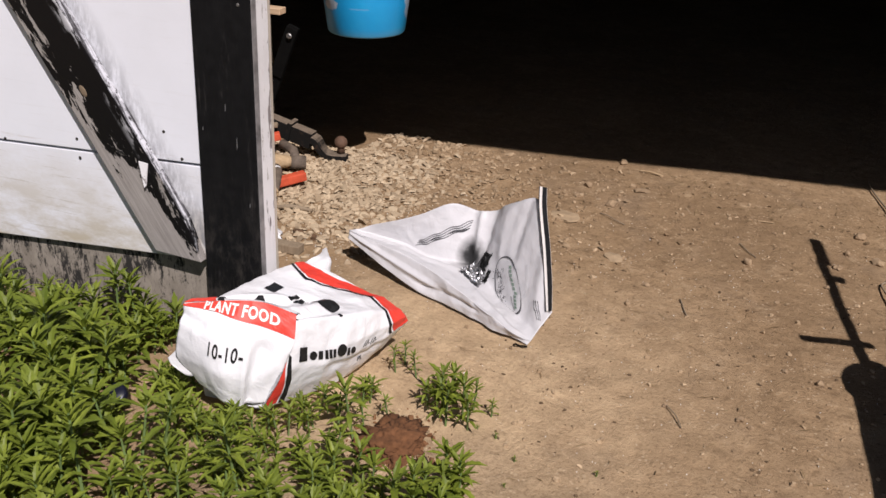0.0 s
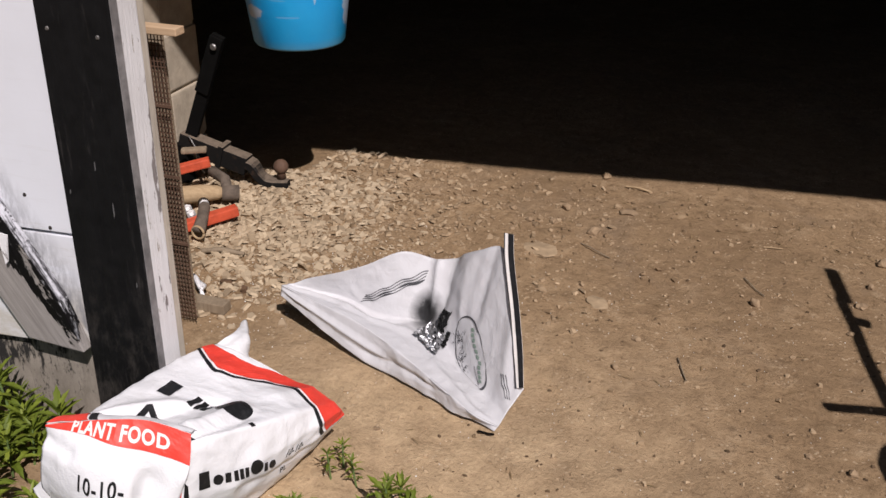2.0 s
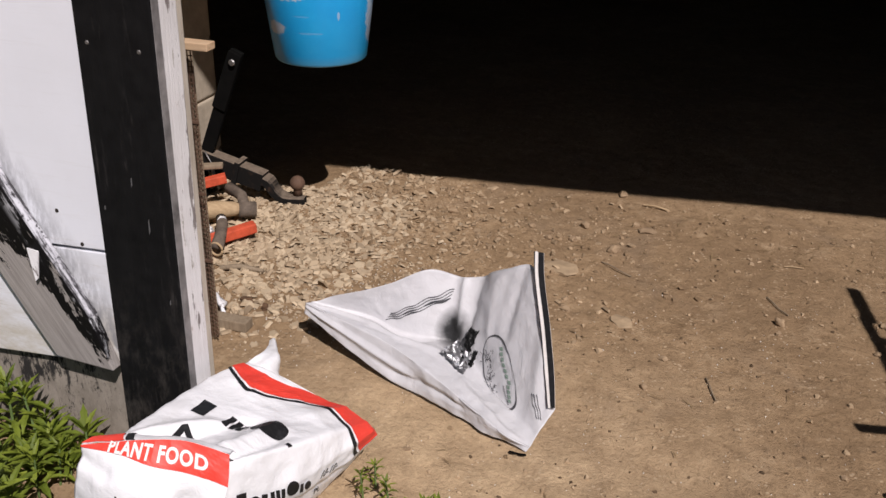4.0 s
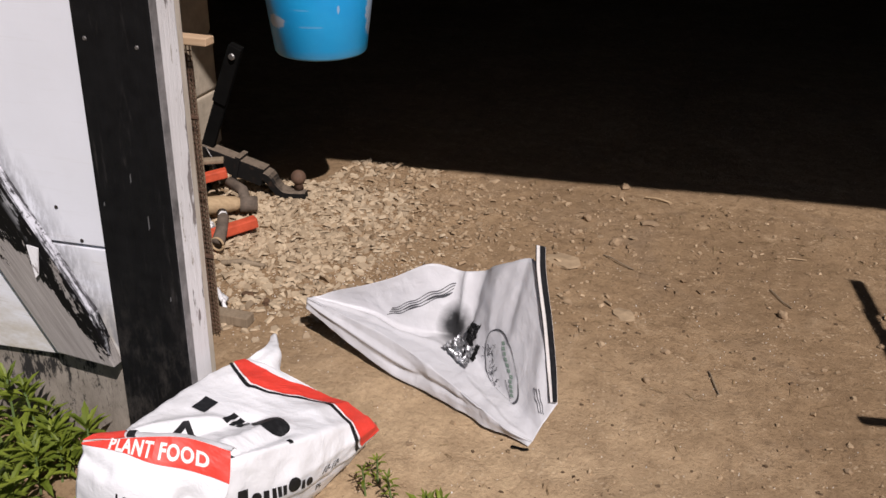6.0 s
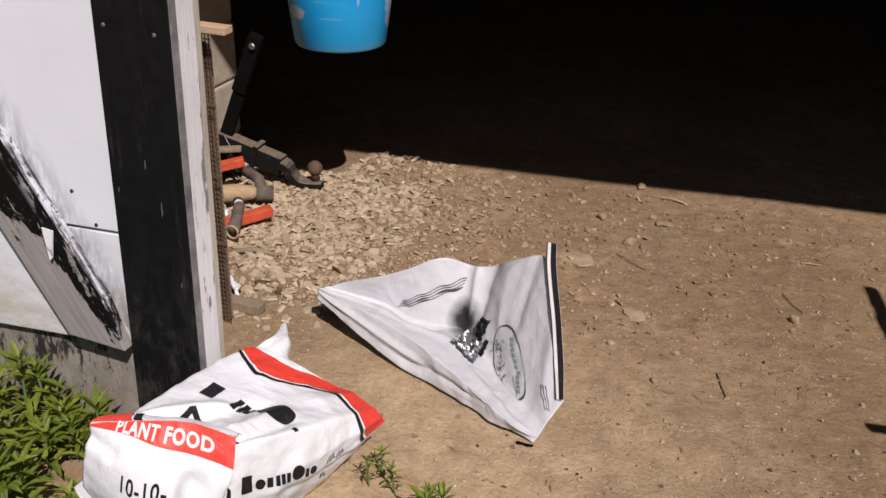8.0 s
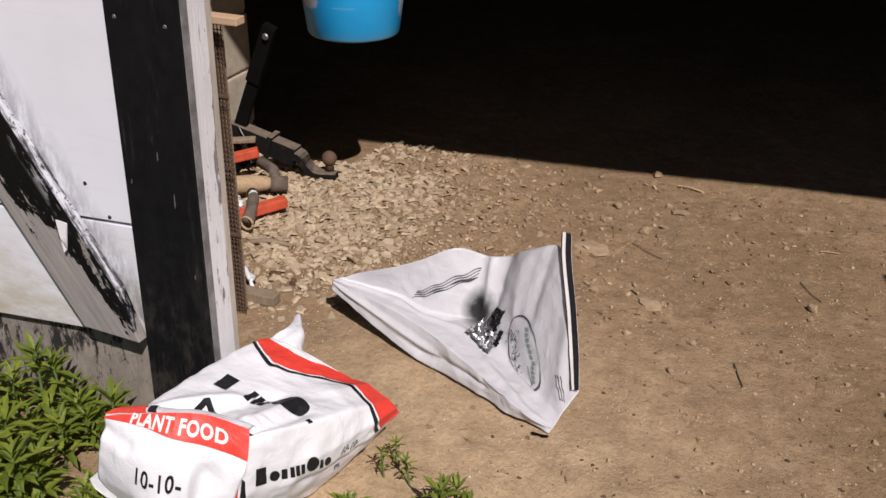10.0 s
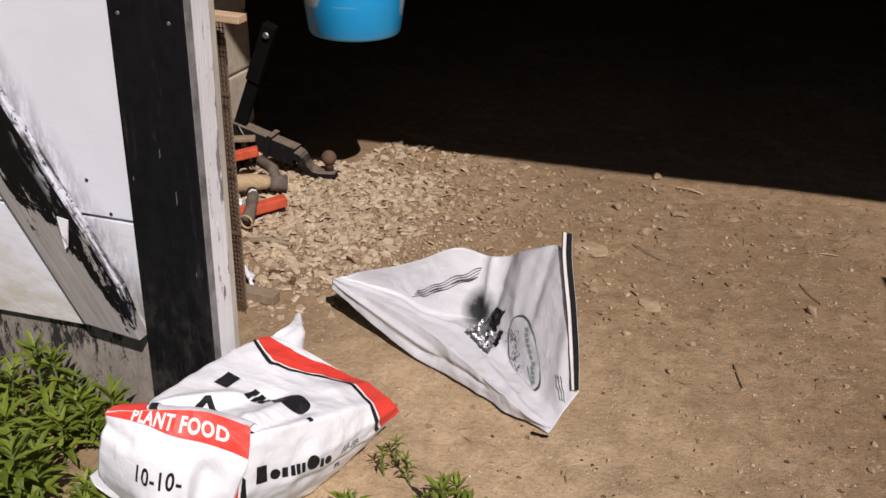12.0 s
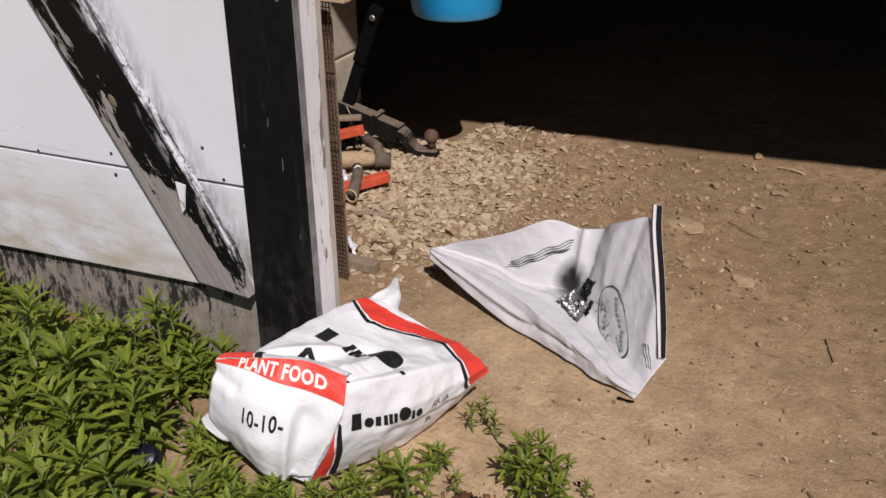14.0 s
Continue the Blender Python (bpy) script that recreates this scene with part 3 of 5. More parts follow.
def fertilizer_bag():
    bag = tagged(empty("fertilizer_bag", (0.15, -0.08, 0.0)), "half-full white plastic plant food bag with red bands, lying in weeds", "bag")
    inv = Matrix.Translation((-0.15, 0.08, 0.0))
    rows = [
        [(-0.035, -0.245, 0.02), (-0.02, -0.06, 0.02), (-0.01, 0.06, 0.02), (0.02, 0.15, 0.02)],
        [(-0.03, -0.245, 0.18), (-0.02, -0.07, 0.17), (0.0, 0.06, 0.15), (0.03, 0.145, 0.13)],
        [(-0.002, -0.245, 0.278), (0.008, -0.09, 0.262), (0.02, 0.05, 0.240), (0.048, 0.130, 0.226)],
        [(0.105, -0.225, 0.274), (0.14, -0.09, 0.240), (0.16, 0.03, 0.212), (0.190, 0.128, 0.186)],
        [(0.205, -0.215, 0.268), (0.268, -0.085, 0.226), (0.300, 0.03, 0.186), (0.318, 0.114, 0.150)],
        [(0.190, -0.264, 0.145), (0.258, -0.125, 0.12), (0.302, 0.0, 0.108), (0.338, 0.126, 0.116)],
        [(0.144, -0.278, 0.05), (0.212, -0.105, 0.02), (0.262, 0.02, 0.03), (0.314, 0.130, 0.082)],
    ]
    body = Sheet(rows, 0.0034, 2.0, flip=-1.0, sharp=0.5, creases=(
        (0.0, 0.36, 0.36, 0.50, 0.013, 0.05), (0.0, 0.60, 0.50, 0.56, 0.012, 0.045), (0.02, 0.66, 0.42, 0.60, -0.010, 0.04), (0.05, 0.46, 0.50, 0.53, -0.010, 0.05),
        (0.95, 0.40, 0.55, 0.46, 0.006, 0.05), (1.0, 0.60, 0.60, 0.58, 0.007, 0.05), (0.95, 0.74, 0.25, 0.78, 0.006, 0.06), (0.3, 0.86, 0.8, 0.88, -0.006, 0.05)))
    bm = body.grid(ns=80, npp=110)
    # close the two ends
    cells = list(bm.verts)
    w = 81
    last = len(cells) - w
    for i in range(w - 1):
        bm.faces.new((cells[i + 1], cells[i], cells[last + i], cells[last + i + 1]))
    for col in (0, w - 1):
        ring = [cells[j * w + col] for j in range(111)]
        mid = sum((v.co for v in ring), Vector()) / len(ring)
        hub = bm.verts.new(mid)
        for a, b in zip(ring, ring[1:] + ring[:1]):
            bm.faces.new((a, b, hub) if col else (b, a, hub))
    bm.transform(inv)
    carrier = {id(body): part("body", bm, BAGWHITE, bag, smooth=True)}
    P = lambda row: row / 6.0

    def print_on(sheet, name, bmx, mat, label=""):
        bmx.transform(inv)
        part(name, bmx, mat, carrier[id(sheet)], label, smooth=False)

    def strip(rows_s, rows_e, lift):
        """A band across the sheet between two edges, each a list of (row, s)."""
        bmx = bmesh.new()
        pick = lambda pts, r: next(a[1] + (b[1] - a[1]) * (r - a[0]) / (b[0] - a[0]) for a, b in zip(pts, pts[1:]) if r <= b[0] + 1e-6)
        lines = []
        for j in range(73):
            r = rows_s[0][0] + (rows_s[-1][0] - rows_s[0][0]) * j / 72
            lo, hi = pick(rows_s, r), pick(rows_e, r)
            lines.append([bmx.verts.new(body.at(lo + (hi - lo) * i / 8, P(r), lift)) for i in range(9)])
        for a, b in zip(lines, lines[1:]):
            for i in range(8):
                bmx.faces.new((a[i], a[i + 1], b[i + 1], b[i]))
        return bmx

    # red band with black and white edging along the far, sewn end; it dips where the end is folded
    hem = [(2.0, 0.775), (2.3, 0.70), (2.6, 0.635), (2.8, 0.675), (3.05, 0.755), (3.4, 0.825), (3.7, 0.79), (4.0, 0.735), (4.5, 0.75), (4.95, 0.79)]
    shifted = lambda d: [(r, v + d) for r, v in hem]
    tip = [(2.0, 0.93), (2.3, 0.885), (2.55, 0.865), (2.75, 0.90), (3.0, 0.97), (3.3, 0.999), (4.95, 0.999)]
    print_on(body, "red_band", strip(shifted(0.042), tip, 0.0018), RED, "red band")
    print_on(body, "band_edge", strip(hem, shifted(0.026), 0.0018), BLACK, "black edging")

    # the trade words stand as rows of plain dark shapes: upright bars and ovals
    def mark(kind, x, w, h, origin, along, up, lift):
        bmx = bmesh.new()
        if kind == "disc":
            # two half discs side by side
            for side in (-1, 1):
                arc = [math.pi * k / 14 - math.pi / 2 for k in range(15)]
                outer = [(x + w / 2 + side * 0.5 * w * math.cos(a), h / 2 + h / 2 * math.sin(a)) for a in arc]
                inner = [(x + w / 2, h / 2 + h / 2 * math.sin(a)) for a in arc]
                pairs = [[bmx.verts.new((p[0] + (q[0] - p[0]) * j / 3, p[1], 0)) for j in range(4)] for p, q in zip(inner, outer)]
                for a, b in zip(pairs, pairs[1:]):
                    for j in range(3):
                        bmx.faces.new((a[j], a[j + 1], b[j + 1], b[j]))
        else:
            boxes = {"bar": [(0, w, 0, h)], "bars": [(0, 0.27 * w, 0, h), (0.37 * w, 0.63 * w, 0, h), (0.73 * w, w, 0, h)]}[kind]
            for x0, x1, y0, y1 in boxes:
                g = [[bmx.verts.new((x + x0 + (x1 - x0) * i / 3, y0 + (y1 - y0) * j / 8, 0.0)) for i in range(4)] for j in range(9)]
                for j in range(8):
                    for i in range(3):
                        bmx.faces.new((g[j][i], g[j][i + 1], g[j + 1][i + 1], g[j + 1][i]))
        for v in bmx.verts:
            a, b = v.co.x, v.co.y
            v.co = (origin[0] + a * along[0] + b * up[0], P(origin[1] + a * along[1] + b * up[1]), 0)
        print_on(body, "print_mark", body.laid(bmx, lift), BLACK)

    for i, (kind, x, w, h) in enumerate((("bar", 0.0, 0.20, 0.115), ("bars", 0.47, 0.30, 0.095), ("disc", 0.80, 0.50, 0.165), ("bar", 1.50, 0.10, 0.02))):
        mark(kind, x, w, h, (0.305, 2.42), (-0.012, 1.0), (1.0, -0.35), 0.0026 + 0.0002 * i)
    for kind, x, w, h in (("bar", 0.0, 0.050, 0.27), ("disc", 0.064, 0.040, 0.18), ("bar", 0.112, 0.022, 0.18), ("bars", 0.146, 0.066, 0.19), ("disc", 0.220, 0.066, 0.29), ("bar", 0.294, 0.022, 0.19), ("disc", 0.326, 0.044, 0.19)):
        mark(kind, x, w, h, (0.105, 4.80), (1.0, 0.36), (-0.10, -1.0), 0.0026)
    # folded triangle of the trade mark, and the end of a bar beside the fold
    for i, q in enumerate(([(0.09, 2.70), (0.178, 2.64), (0.190, 2.70), (0.102, 2.78)], [(0.178, 2.64), (0.196, 2.68), (0.155, 2.97), (0.132, 2.95)], [(0.012, 3.55), (0.048, 3.50), (0.040, 4.02), (0.004, 4.02)])):
        print_on(body, "print_mark", body.poly([(a, P(b)) for a, b in q], 0.0028 + 0.0003 * i, 4), BLACK)
    # small grade figures beside the band
    print_on(body, "grade_mark", body.text("10-10-", (0.535, P(4.88)), (0.046, 0.001), (0.004, -0.042)), BLACK)
    print_on(body, "grade_mark", body.text("PL", (0.545, P(5.40)), (0.042, 0.0), (0.0, -0.034)), BLACK)
    # red corner under the fold
    print_on(body, "red_band", body.poly([(0.0, P(4.72)), (0.070, P(5.3)), (0.085, P(5.9)), (0.0, P(5.9))], 0.002, 4), RED, "red band")
    print_on(body, "band_edge", body.poly([(0.01, P(4.62)), (0.04, P(4.68)), (0.105, P(5.2)), (0.125, P(5.9)), (0.096, P(5.9)), (0.078, P(5.3))], 0.0018, 4), BLACK, "black edging")
    # near end, folded over: a loose panel
    fold_rows = [
        [(-0.038, -0.285, 0.290), (0.020, -0.272, 0.300), (0.080, -0.256, 0.309), (0.140, -0.232, 0.304), (0.206, -0.212, 0.279)],
        [(-0.045, -0.302, 0.235), (0.020, -0.316, 0.243), (0.085, -0.312, 0.240), (0.145, -0.268, 0.236), (0.213, -0.240, 0.225)],
        [(-0.056, -0.309, 0.160), (0.012, -0.326, 0.165), (0.080, -0.330, 0.155), (0.130, -0.288, 0.150), (0.188, -0.262, 0.145)],
        [(-0.015, -0.300, 0.105), (0.030, -0.306, 0.080), (0.074, -0.309, 0.062), (0.110, -0.286, 0.06), (0.152, -0.272, 0.066)],
    ]
    fold = Sheet(fold_rows, 0.0028, 9.0, flip=-1.0, sharp=0.3, creases=(
        (0.66, 1.0, 0.68, 0.30, 0.016, 0.08), (0.76, 0.95, 0.78, 0.35, -0.010, 0.09), (0.0, 0.15, 0.30, 0.30, -0.007, 0.10), (1.0, 0.4, 0.72, 0.9, 0.005, 0.10)))
    bm = fold.grid(ns=36, npp=30)
    bm2 = bm
    bm2.transform(inv)
    fo = carrier[id(fold)] = part("folded_end", bm2, BAGWHITE, bag, smooth=True)
    md = fo.modifiers.new("thick", "SOLIDIFY")
    md.thickness, md.offset = 0.003, 1.0
    # top of the fold back to the body
    cap_rows = [
        fold_rows[0],
        [(-0.022, -0.262, 0.294), (0.030, -0.244, 0.300), (0.085, -0.230, 0.300), (0.140, -0.212, 0.294), (0.204, -0.196, 0.274)],
        [(0.0, -0.235, 0.276), (0.040, -0.215, 0.274), (0.09, -0.205, 0.272), (0.145, -0.195, 0.266), (0.206, -0.185, 0.258)],
    ]
    cap = Sheet(cap_rows, 0.003, 4.0, flip=1.0)
    bm = cap.grid(ns=24, npp=10)
    bm.transform(inv)
    carrier[id(cap)] = part("fold_crest", bm, BAGWHITE, bag, smooth=True)
    print_on(cap, "red_band", cap.poly([(0.0, 0.0), (0.33, 0.0), (0.26, 0.3), (0.20, 0.6), (0.12, 0.9), (0.0, 0.9)], 0.0022, 4), RED, "red band")
    print_on(cap, "band_edge", cap.poly([(0.335, 0.0), (0.40, 0.0), (0.26, 0.72), (0.215, 0.66)], 0.0020, 4), BLACK, "black edging")
    hem = [(0.0, 0.03), (0.12, 0.07), (0.24, 0.10), (0.364, 0.125), (0.62, 0.202), (0.8, 0.25), (1.0, 0.305)]
    under = lambda q: next(a[1] + (b[1] - a[1]) * (q - a[0]) / (b[0] - a[0]) for a, b in zip(hem, hem[1:]) if q <= b[0] + 1e-6)
    bmx = bmesh.new()
    cols = [[bmx.verts.new((k / 48, under(k / 48) * j / 10, 0)) for j in range(11)] for k in range(49)]
    for a, b in zip(cols, cols[1:]):
        for j in range(10):
            bmx.faces.new((a[j], b[j], b[j + 1], a[j + 1]))
    print_on(fold, "red_band", fold.laid(bmx, 0.0022), RED, "red band")
    print_on(fold, "lettering", fold.text("PLANT FOOD", (0.222, 0.092), (0.0955, 0.0172), (0.0, -0.150), 0.0042, 0.036), LETTERWHITE, "white lettering on the red band")
    print_on(fold, "grade_mark", fold.text("10-10-", (0.335, 0.512), (0.104, 0.0120), (0.0, -0.185), 0.0028, 0.020), BLACK)
    # pointed tab of the seam at the near corner
    tab = Sheet([[(-0.040, -0.296, 0.200), (-0.062, -0.300, 0.170), (-0.084, -0.303, 0.146)], [(-0.036, -0.298, 0.172), (-0.050, -0.304, 0.140), (-0.078, -0.306, 0.138)], [(-0.010, -0.302, 0.120), (-0.030, -0.306, 0.112), (-0.070, -0.308, 0.132)]], 0.002, 1.0)
    bm = tab.grid(ns=10, npp=8)
    bm.transform(inv)
    fo = part("seam_tab", bm, BAGWHITE, bag, smooth=True)
    md = fo.modifiers.new("thick", "SOLIDIFY")
    md.thickness = 0.002
    # torn pale flap at the far end
    flap = Sheet([[(0.035, 0.106, 0.221), (0.055, 0.18, 0.222), (0.028, 0.262, 0.196)], [(0.075, 0.108, 0.214), (0.085, 0.185, 0.216), (0.036, 0.266, 0.202)], [(0.125, 0.106, 0.198), (0.092, 0.18, 0.185), (0.042, 0.262, 0.180)]], 0.0045, 7.0)
    bm = flap.grid(ns=26, npp=20)
    bm.transform(inv)
    fo = part("torn_flap", bm, BAGWHITE, bag, "torn pale flap", smooth=True)
    md = fo.modifiers.new("thick", "SOLIDIFY")
    md.thickness = 0.002
    return bag


def woven_sack():
    sack = tagged(empty("woven_sack", (0.3, 0.5, 0.0)), "empty white woven plastic sack lying open on the dirt", "bag")
    inv = Matrix.Translation((-0.3, -0.5, 0.0))
    rows = [
        [(-0.045, 0.570, 0.090), (0.081, 0.522, 0.050), (0.232, 0.463, 0.016), (0.330, 0.429, 0.012), (0.423, 0.388, 0.010), (0.490, 0.352, 0.010), (0.550, 0.335, 0.008), (0.606, 0.318, 0.006)],
        [(-0.045, 0.578, 0.116), (0.069, 0.548, 0.104), (0.201, 0.505, 0.094), (0.300, 0.460, 0.080), (0.410, 0.403, 0.060), (0.480, 0.366, 0.046), (0.553, 0.330, 0.030), (0.613, 0.326, 0.014)],
        [(-0.034, 0.590, 0.115), (0.112, 0.624, 0.085), (0.220, 0.600, 0.066), (0.335, 0.625, 0.052), (0.395, 0.580, 0.046), (0.460, 0.510, 0.034), (0.540, 0.430, 0.028), (0.620, 0.360, 0.026)],
        [(-0.022, 0.600, 0.118), (0.158, 0.629, 0.180), (0.258, 0.664, 0.224), (0.348, 0.700, 0.200), (0.462, 0.645, 0.272), (0.535, 0.612, 0.300), (0.598, 0.518, 0.200), (0.648, 0.405, 0.070)],
    ]
    sheet = Sheet(rows, 0.0036, 5.5, flip=1.0, sharp=0.85, creases=(
        (0.425, 1.0, 0.45, 0.70, 0.016, 0.035), (0.475, 1.0, 0.48, 0.72, -0.014, 0.05), (0.06, 0.50, 0.52, 0.52, 0.008, 0.06), (0.10, 0.62, 0.40, 0.62, -0.006, 0.06),
        (0.06, 0.20, 0.42, 0.14, 0.010, 0.07), (0.30, 0.10, 0.62, 0.20, -0.008, 0.07), (0.55, 0.95, 0.62, 0.75, 0.006, 0.05), (0.66, 1.0, 0.72, 0.78, -0.006, 0.05), (0.86, 0.98, 0.95, 0.72, 0.006, 0.05), (0.60, 0.45, 0.95, 0.40, 0.006, 0.06)))
    bm = sheet.grid(ns=110, npp=72)
    bm.transform(inv)
    cloth = part("cloth", bm, WOVEN, sack, smooth=True)
    md = cloth.modifiers.new("thick", "SOLIDIFY")
    md.thickness, md.offset = 0.0015, -1.0

    def lay(name, bmx, mat, label=""):
        bmx.transform(inv)
        part(name, bmx, mat, cloth, label)

    # stitched tape along the mouth: black with a white core, sticking out past the corner
    outer = [(0.557, 0.625, 0.338), (0.570, 0.591, 0.285), (0.606, 0.519, 0.204), (0.635, 0.455, 0.125), (0.652, 0.405, 0.072)]
    inner = [(0.533, 0.631, 0.336), (0.545, 0.597, 0.281), (0.582, 0.523, 0.197), (0.612, 0.458, 0.116), (0.634, 0.408, 0.066)]
    band = Sheet([inner, outer], 0.0012, 3.0, flip=1.0)
    for nm, p0, p1, lift, mt, lab in (("tape", 0.0, 1.0, 0.0085, LETTERWHITE, "white edge tape"), ("tape_stripe", 0.47, 1.0, 0.0098, BLACK, "black stripe"), ("tape_stripe", 0.0, 0.14, 0.0098, BLACK, "black stripe")):
        bmx = band.grid(0.0, 1.0, p0, p1, 30, 4, lift)
        bmx.transform(inv)
        o = part(nm, bmx, mt, sack if nm == "tape" else tape, lab)
        tape = o if nm == "tape" else tape
        md = o.modifiers.new("thick", "SOLIDIFY")
        md.thickness, md.offset = 0.001, -1.0
    # wavy lines of small print
    for k in range(4):
        o = 0.017 * k
        wave = [(0.20 + 0.186 * i / 24 + 0.10 * o, 0.70 + 0.186 * i / 24 + o - 0.010 + 0.006 * math.sin(i * 0.8 + k)) for i in range(25)]
        lay("print_line", sheet.poly(wave + [(x, y + 0.0055) for x, y in reversed(wave)], 0.002, 0), GREYPRINT)
    for k in range(3):
        wave = [(0.905 + 0.008 * k + 0.057 * i / 10, 0.80 + 0.014 * k - 0.043 * i / 10 + 0.003 * math.sin(i * 1.3)) for i in range(11)]
        lay("print_line", sheet.poly(wave + [(x, y + 0.006) for x, y in reversed(wave)], 0.002, 0), GREYPRINT)
    # oval badge with blurred small print
    ring = lambda th, k: (0.748 + k * (0.104 * math.cos(th) + 0.072 * math.sin(th)), 0.716 + k * (-0.062 * math.cos(th) + 0.040 * math.sin(th)))
    loop = [2 * math.pi * i / 48 for i in range(49)]
    bmx = bmesh.new()
    pairs = [(bmx.verts.new((*ring(t, 1.0), 0)), bmx.verts.new((*ring(t, 0.955 - 0.02 * math.sin(3 * t)), 0))) for t in loop[:-1]]
    for (a, b), (c, d) in zip(pairs, pairs[1:] + pairs[:1]):
        bmx.faces.new((a, c, d, b))
    lay("badge_ring", sheet.laid(bmx, 0.0022), GREYPRINT, "thin dark oval")
    # a blurred line drawing: short thin strokes along and across the badge
    rnd = random.Random(8)
    spot = lambda e, f: (0.748 + 0.104 * e + 0.072 * f, 0.716 - 0.062 * e + 0.040 * f)
    for k in range(54):
        e, f = rnd.uniform(-0.62, 0.50), -0.52 + 0.20 * rnd.gauss(0, 1)
        f -= 0.25 * abs(e)
        a, L = rnd.choice((0.1, 0.9, 1.6, 2.3)) + rnd.gauss(0, 0.2), rnd.uniform(0.05, 0.17)
        p0, p1 = spot(e, f), spot(e + L * math.cos(a), f + L * math.sin(a))
        n = spot(e - 0.020 * math.sin(a), f + 0.034 * math.cos(a))
        w = (n[0] - p0[0], n[1] - p0[1])
        lay("print_stroke", sheet.poly([p0, p1, (p1[0] + w[0], p1[1] + w[1]), n], 0.0022 + 0.00005 * k, 1), GREYPRINT)
    for k in range(11):
        e = -0.62 + 0.125 * k
        f = 0.36 - 0.30 * (e - 0.05) ** 2 + (0.10 if k in (0, 6) else 0.0)
        q = [spot(e, f), spot(e + 0.09, f), spot(e + 0.09, f + 0.19), spot(e, f + 0.19)]
        lay("print_bar", sheet.poly(q, 0.0022, 1), GREENPRINT)
    lay("print_stroke", sheet.poly([spot(0.30, 0.12), spot(0.80, 0.20), spot(0.80, 0.235), spot(0.30, 0.155)], 0.0022, 2), GREYPRINT)
    return sack, sheet, lay


bag = fertilizer_bag()
sack, sack_sheet, lay = woven_sack()


def crumpled_sheet(name, s0, s1, p0, p1, lift, rough, mat, seed, label, cat):
    """A torn, sharply creased scrap that lies in the sack."""
    rows = [[sack_sheet.at(s0 + (s1 - s0) * i / 3, p0 + (p1 - p0) * j / 3, lift * (1.0 if 0 < i < 3 and 0 < j < 3 else 0.35)) for i in range(4)] for j in range(4)]
    rnd = random.Random(seed)
    sheet = Sheet(rows, 0.0, 0.0, sharp=0.5)
    bm = bmesh.new()
    n = 15
    v = []
    for j in range(n + 1):
        line = []
        for i in range(n + 1):
            ragged = 0.05 if i in (0, n) or j in (0, n) else 0.02
            q = sheet.at(min(max(i / n + rnd.gauss(0, ragged), 0), 1), min(max(j / n + rnd.gauss(0, ragged), 0), 1))
            q = q + Vector((rnd.gauss(0, 0.0012), rnd.gauss(0, 0.0012), rough * (0.5 + 0.9 * noise.noise((i * 0.45, j * 0.45, seed)) + rnd.random() * 0.5)))
            line.append(bm.verts.new(q))
        v.append(line)
    for j in range(n):
        for i in range(n):
            if (i in (0, n - 1) or j in (0, n - 1)) and rnd.random() < 0.3:
                continue
            a, b, c, d = v[j][i], v[j][i + 1], v[j + 1][i + 1], v[j + 1][i]
            if (i + j) % 2:
                bm.faces.new((a, b, c))
                bm.faces.new((a, c, d))
            else:
                bm.faces.new((a, b, d))
                bm.faces.new((b, c, d))
    bmesh.ops.delete(bm, geom=[q for q in bm.verts if not q.link_faces], context="VERTS")
    ob = mesh_ob(name, bm, mat)
    md = ob.modifiers.new("thick", "SOLIDIFY")
    md.thickness = 0.0008
    return tagged(ob, label, cat)


FOIL = Mat("crumpled_foil", 0.34, 1.0)
FOIL.color(FOIL.ramp(FOIL.noise(70, 5, 0.7), (0.40, (0.05, 0.05, 0.05)), (0.47, (0.62, 0.62, 0.63))))
FOIL.bump(FOIL.noise(110, 4, 0.7), 0.5, 0.003)
CHAR = m_simple("char", (0.008, 0.008, 0.008), 0.35)
crumpled_sheet("foil_scrap", 0.455, 0.585, 0.49, 0.67, 0.010, 0.012, FOIL.m, 3, "crumpled silver foil scrap lying in the sack", "foil")
crumpled_sheet("charred_scrap", 0.515, 0.572, 0.672, 0.752, 0.010, 0.013, CHAR, 7, "black charred plastic scrap beside the foil", "scrap")
crumpled_sheet("charred_scrap", 0.585, 0.606, 0.61, 0.70, 0.004, 0.006, CHAR, 12, "thin black charred strip beside the foil", "scrap")


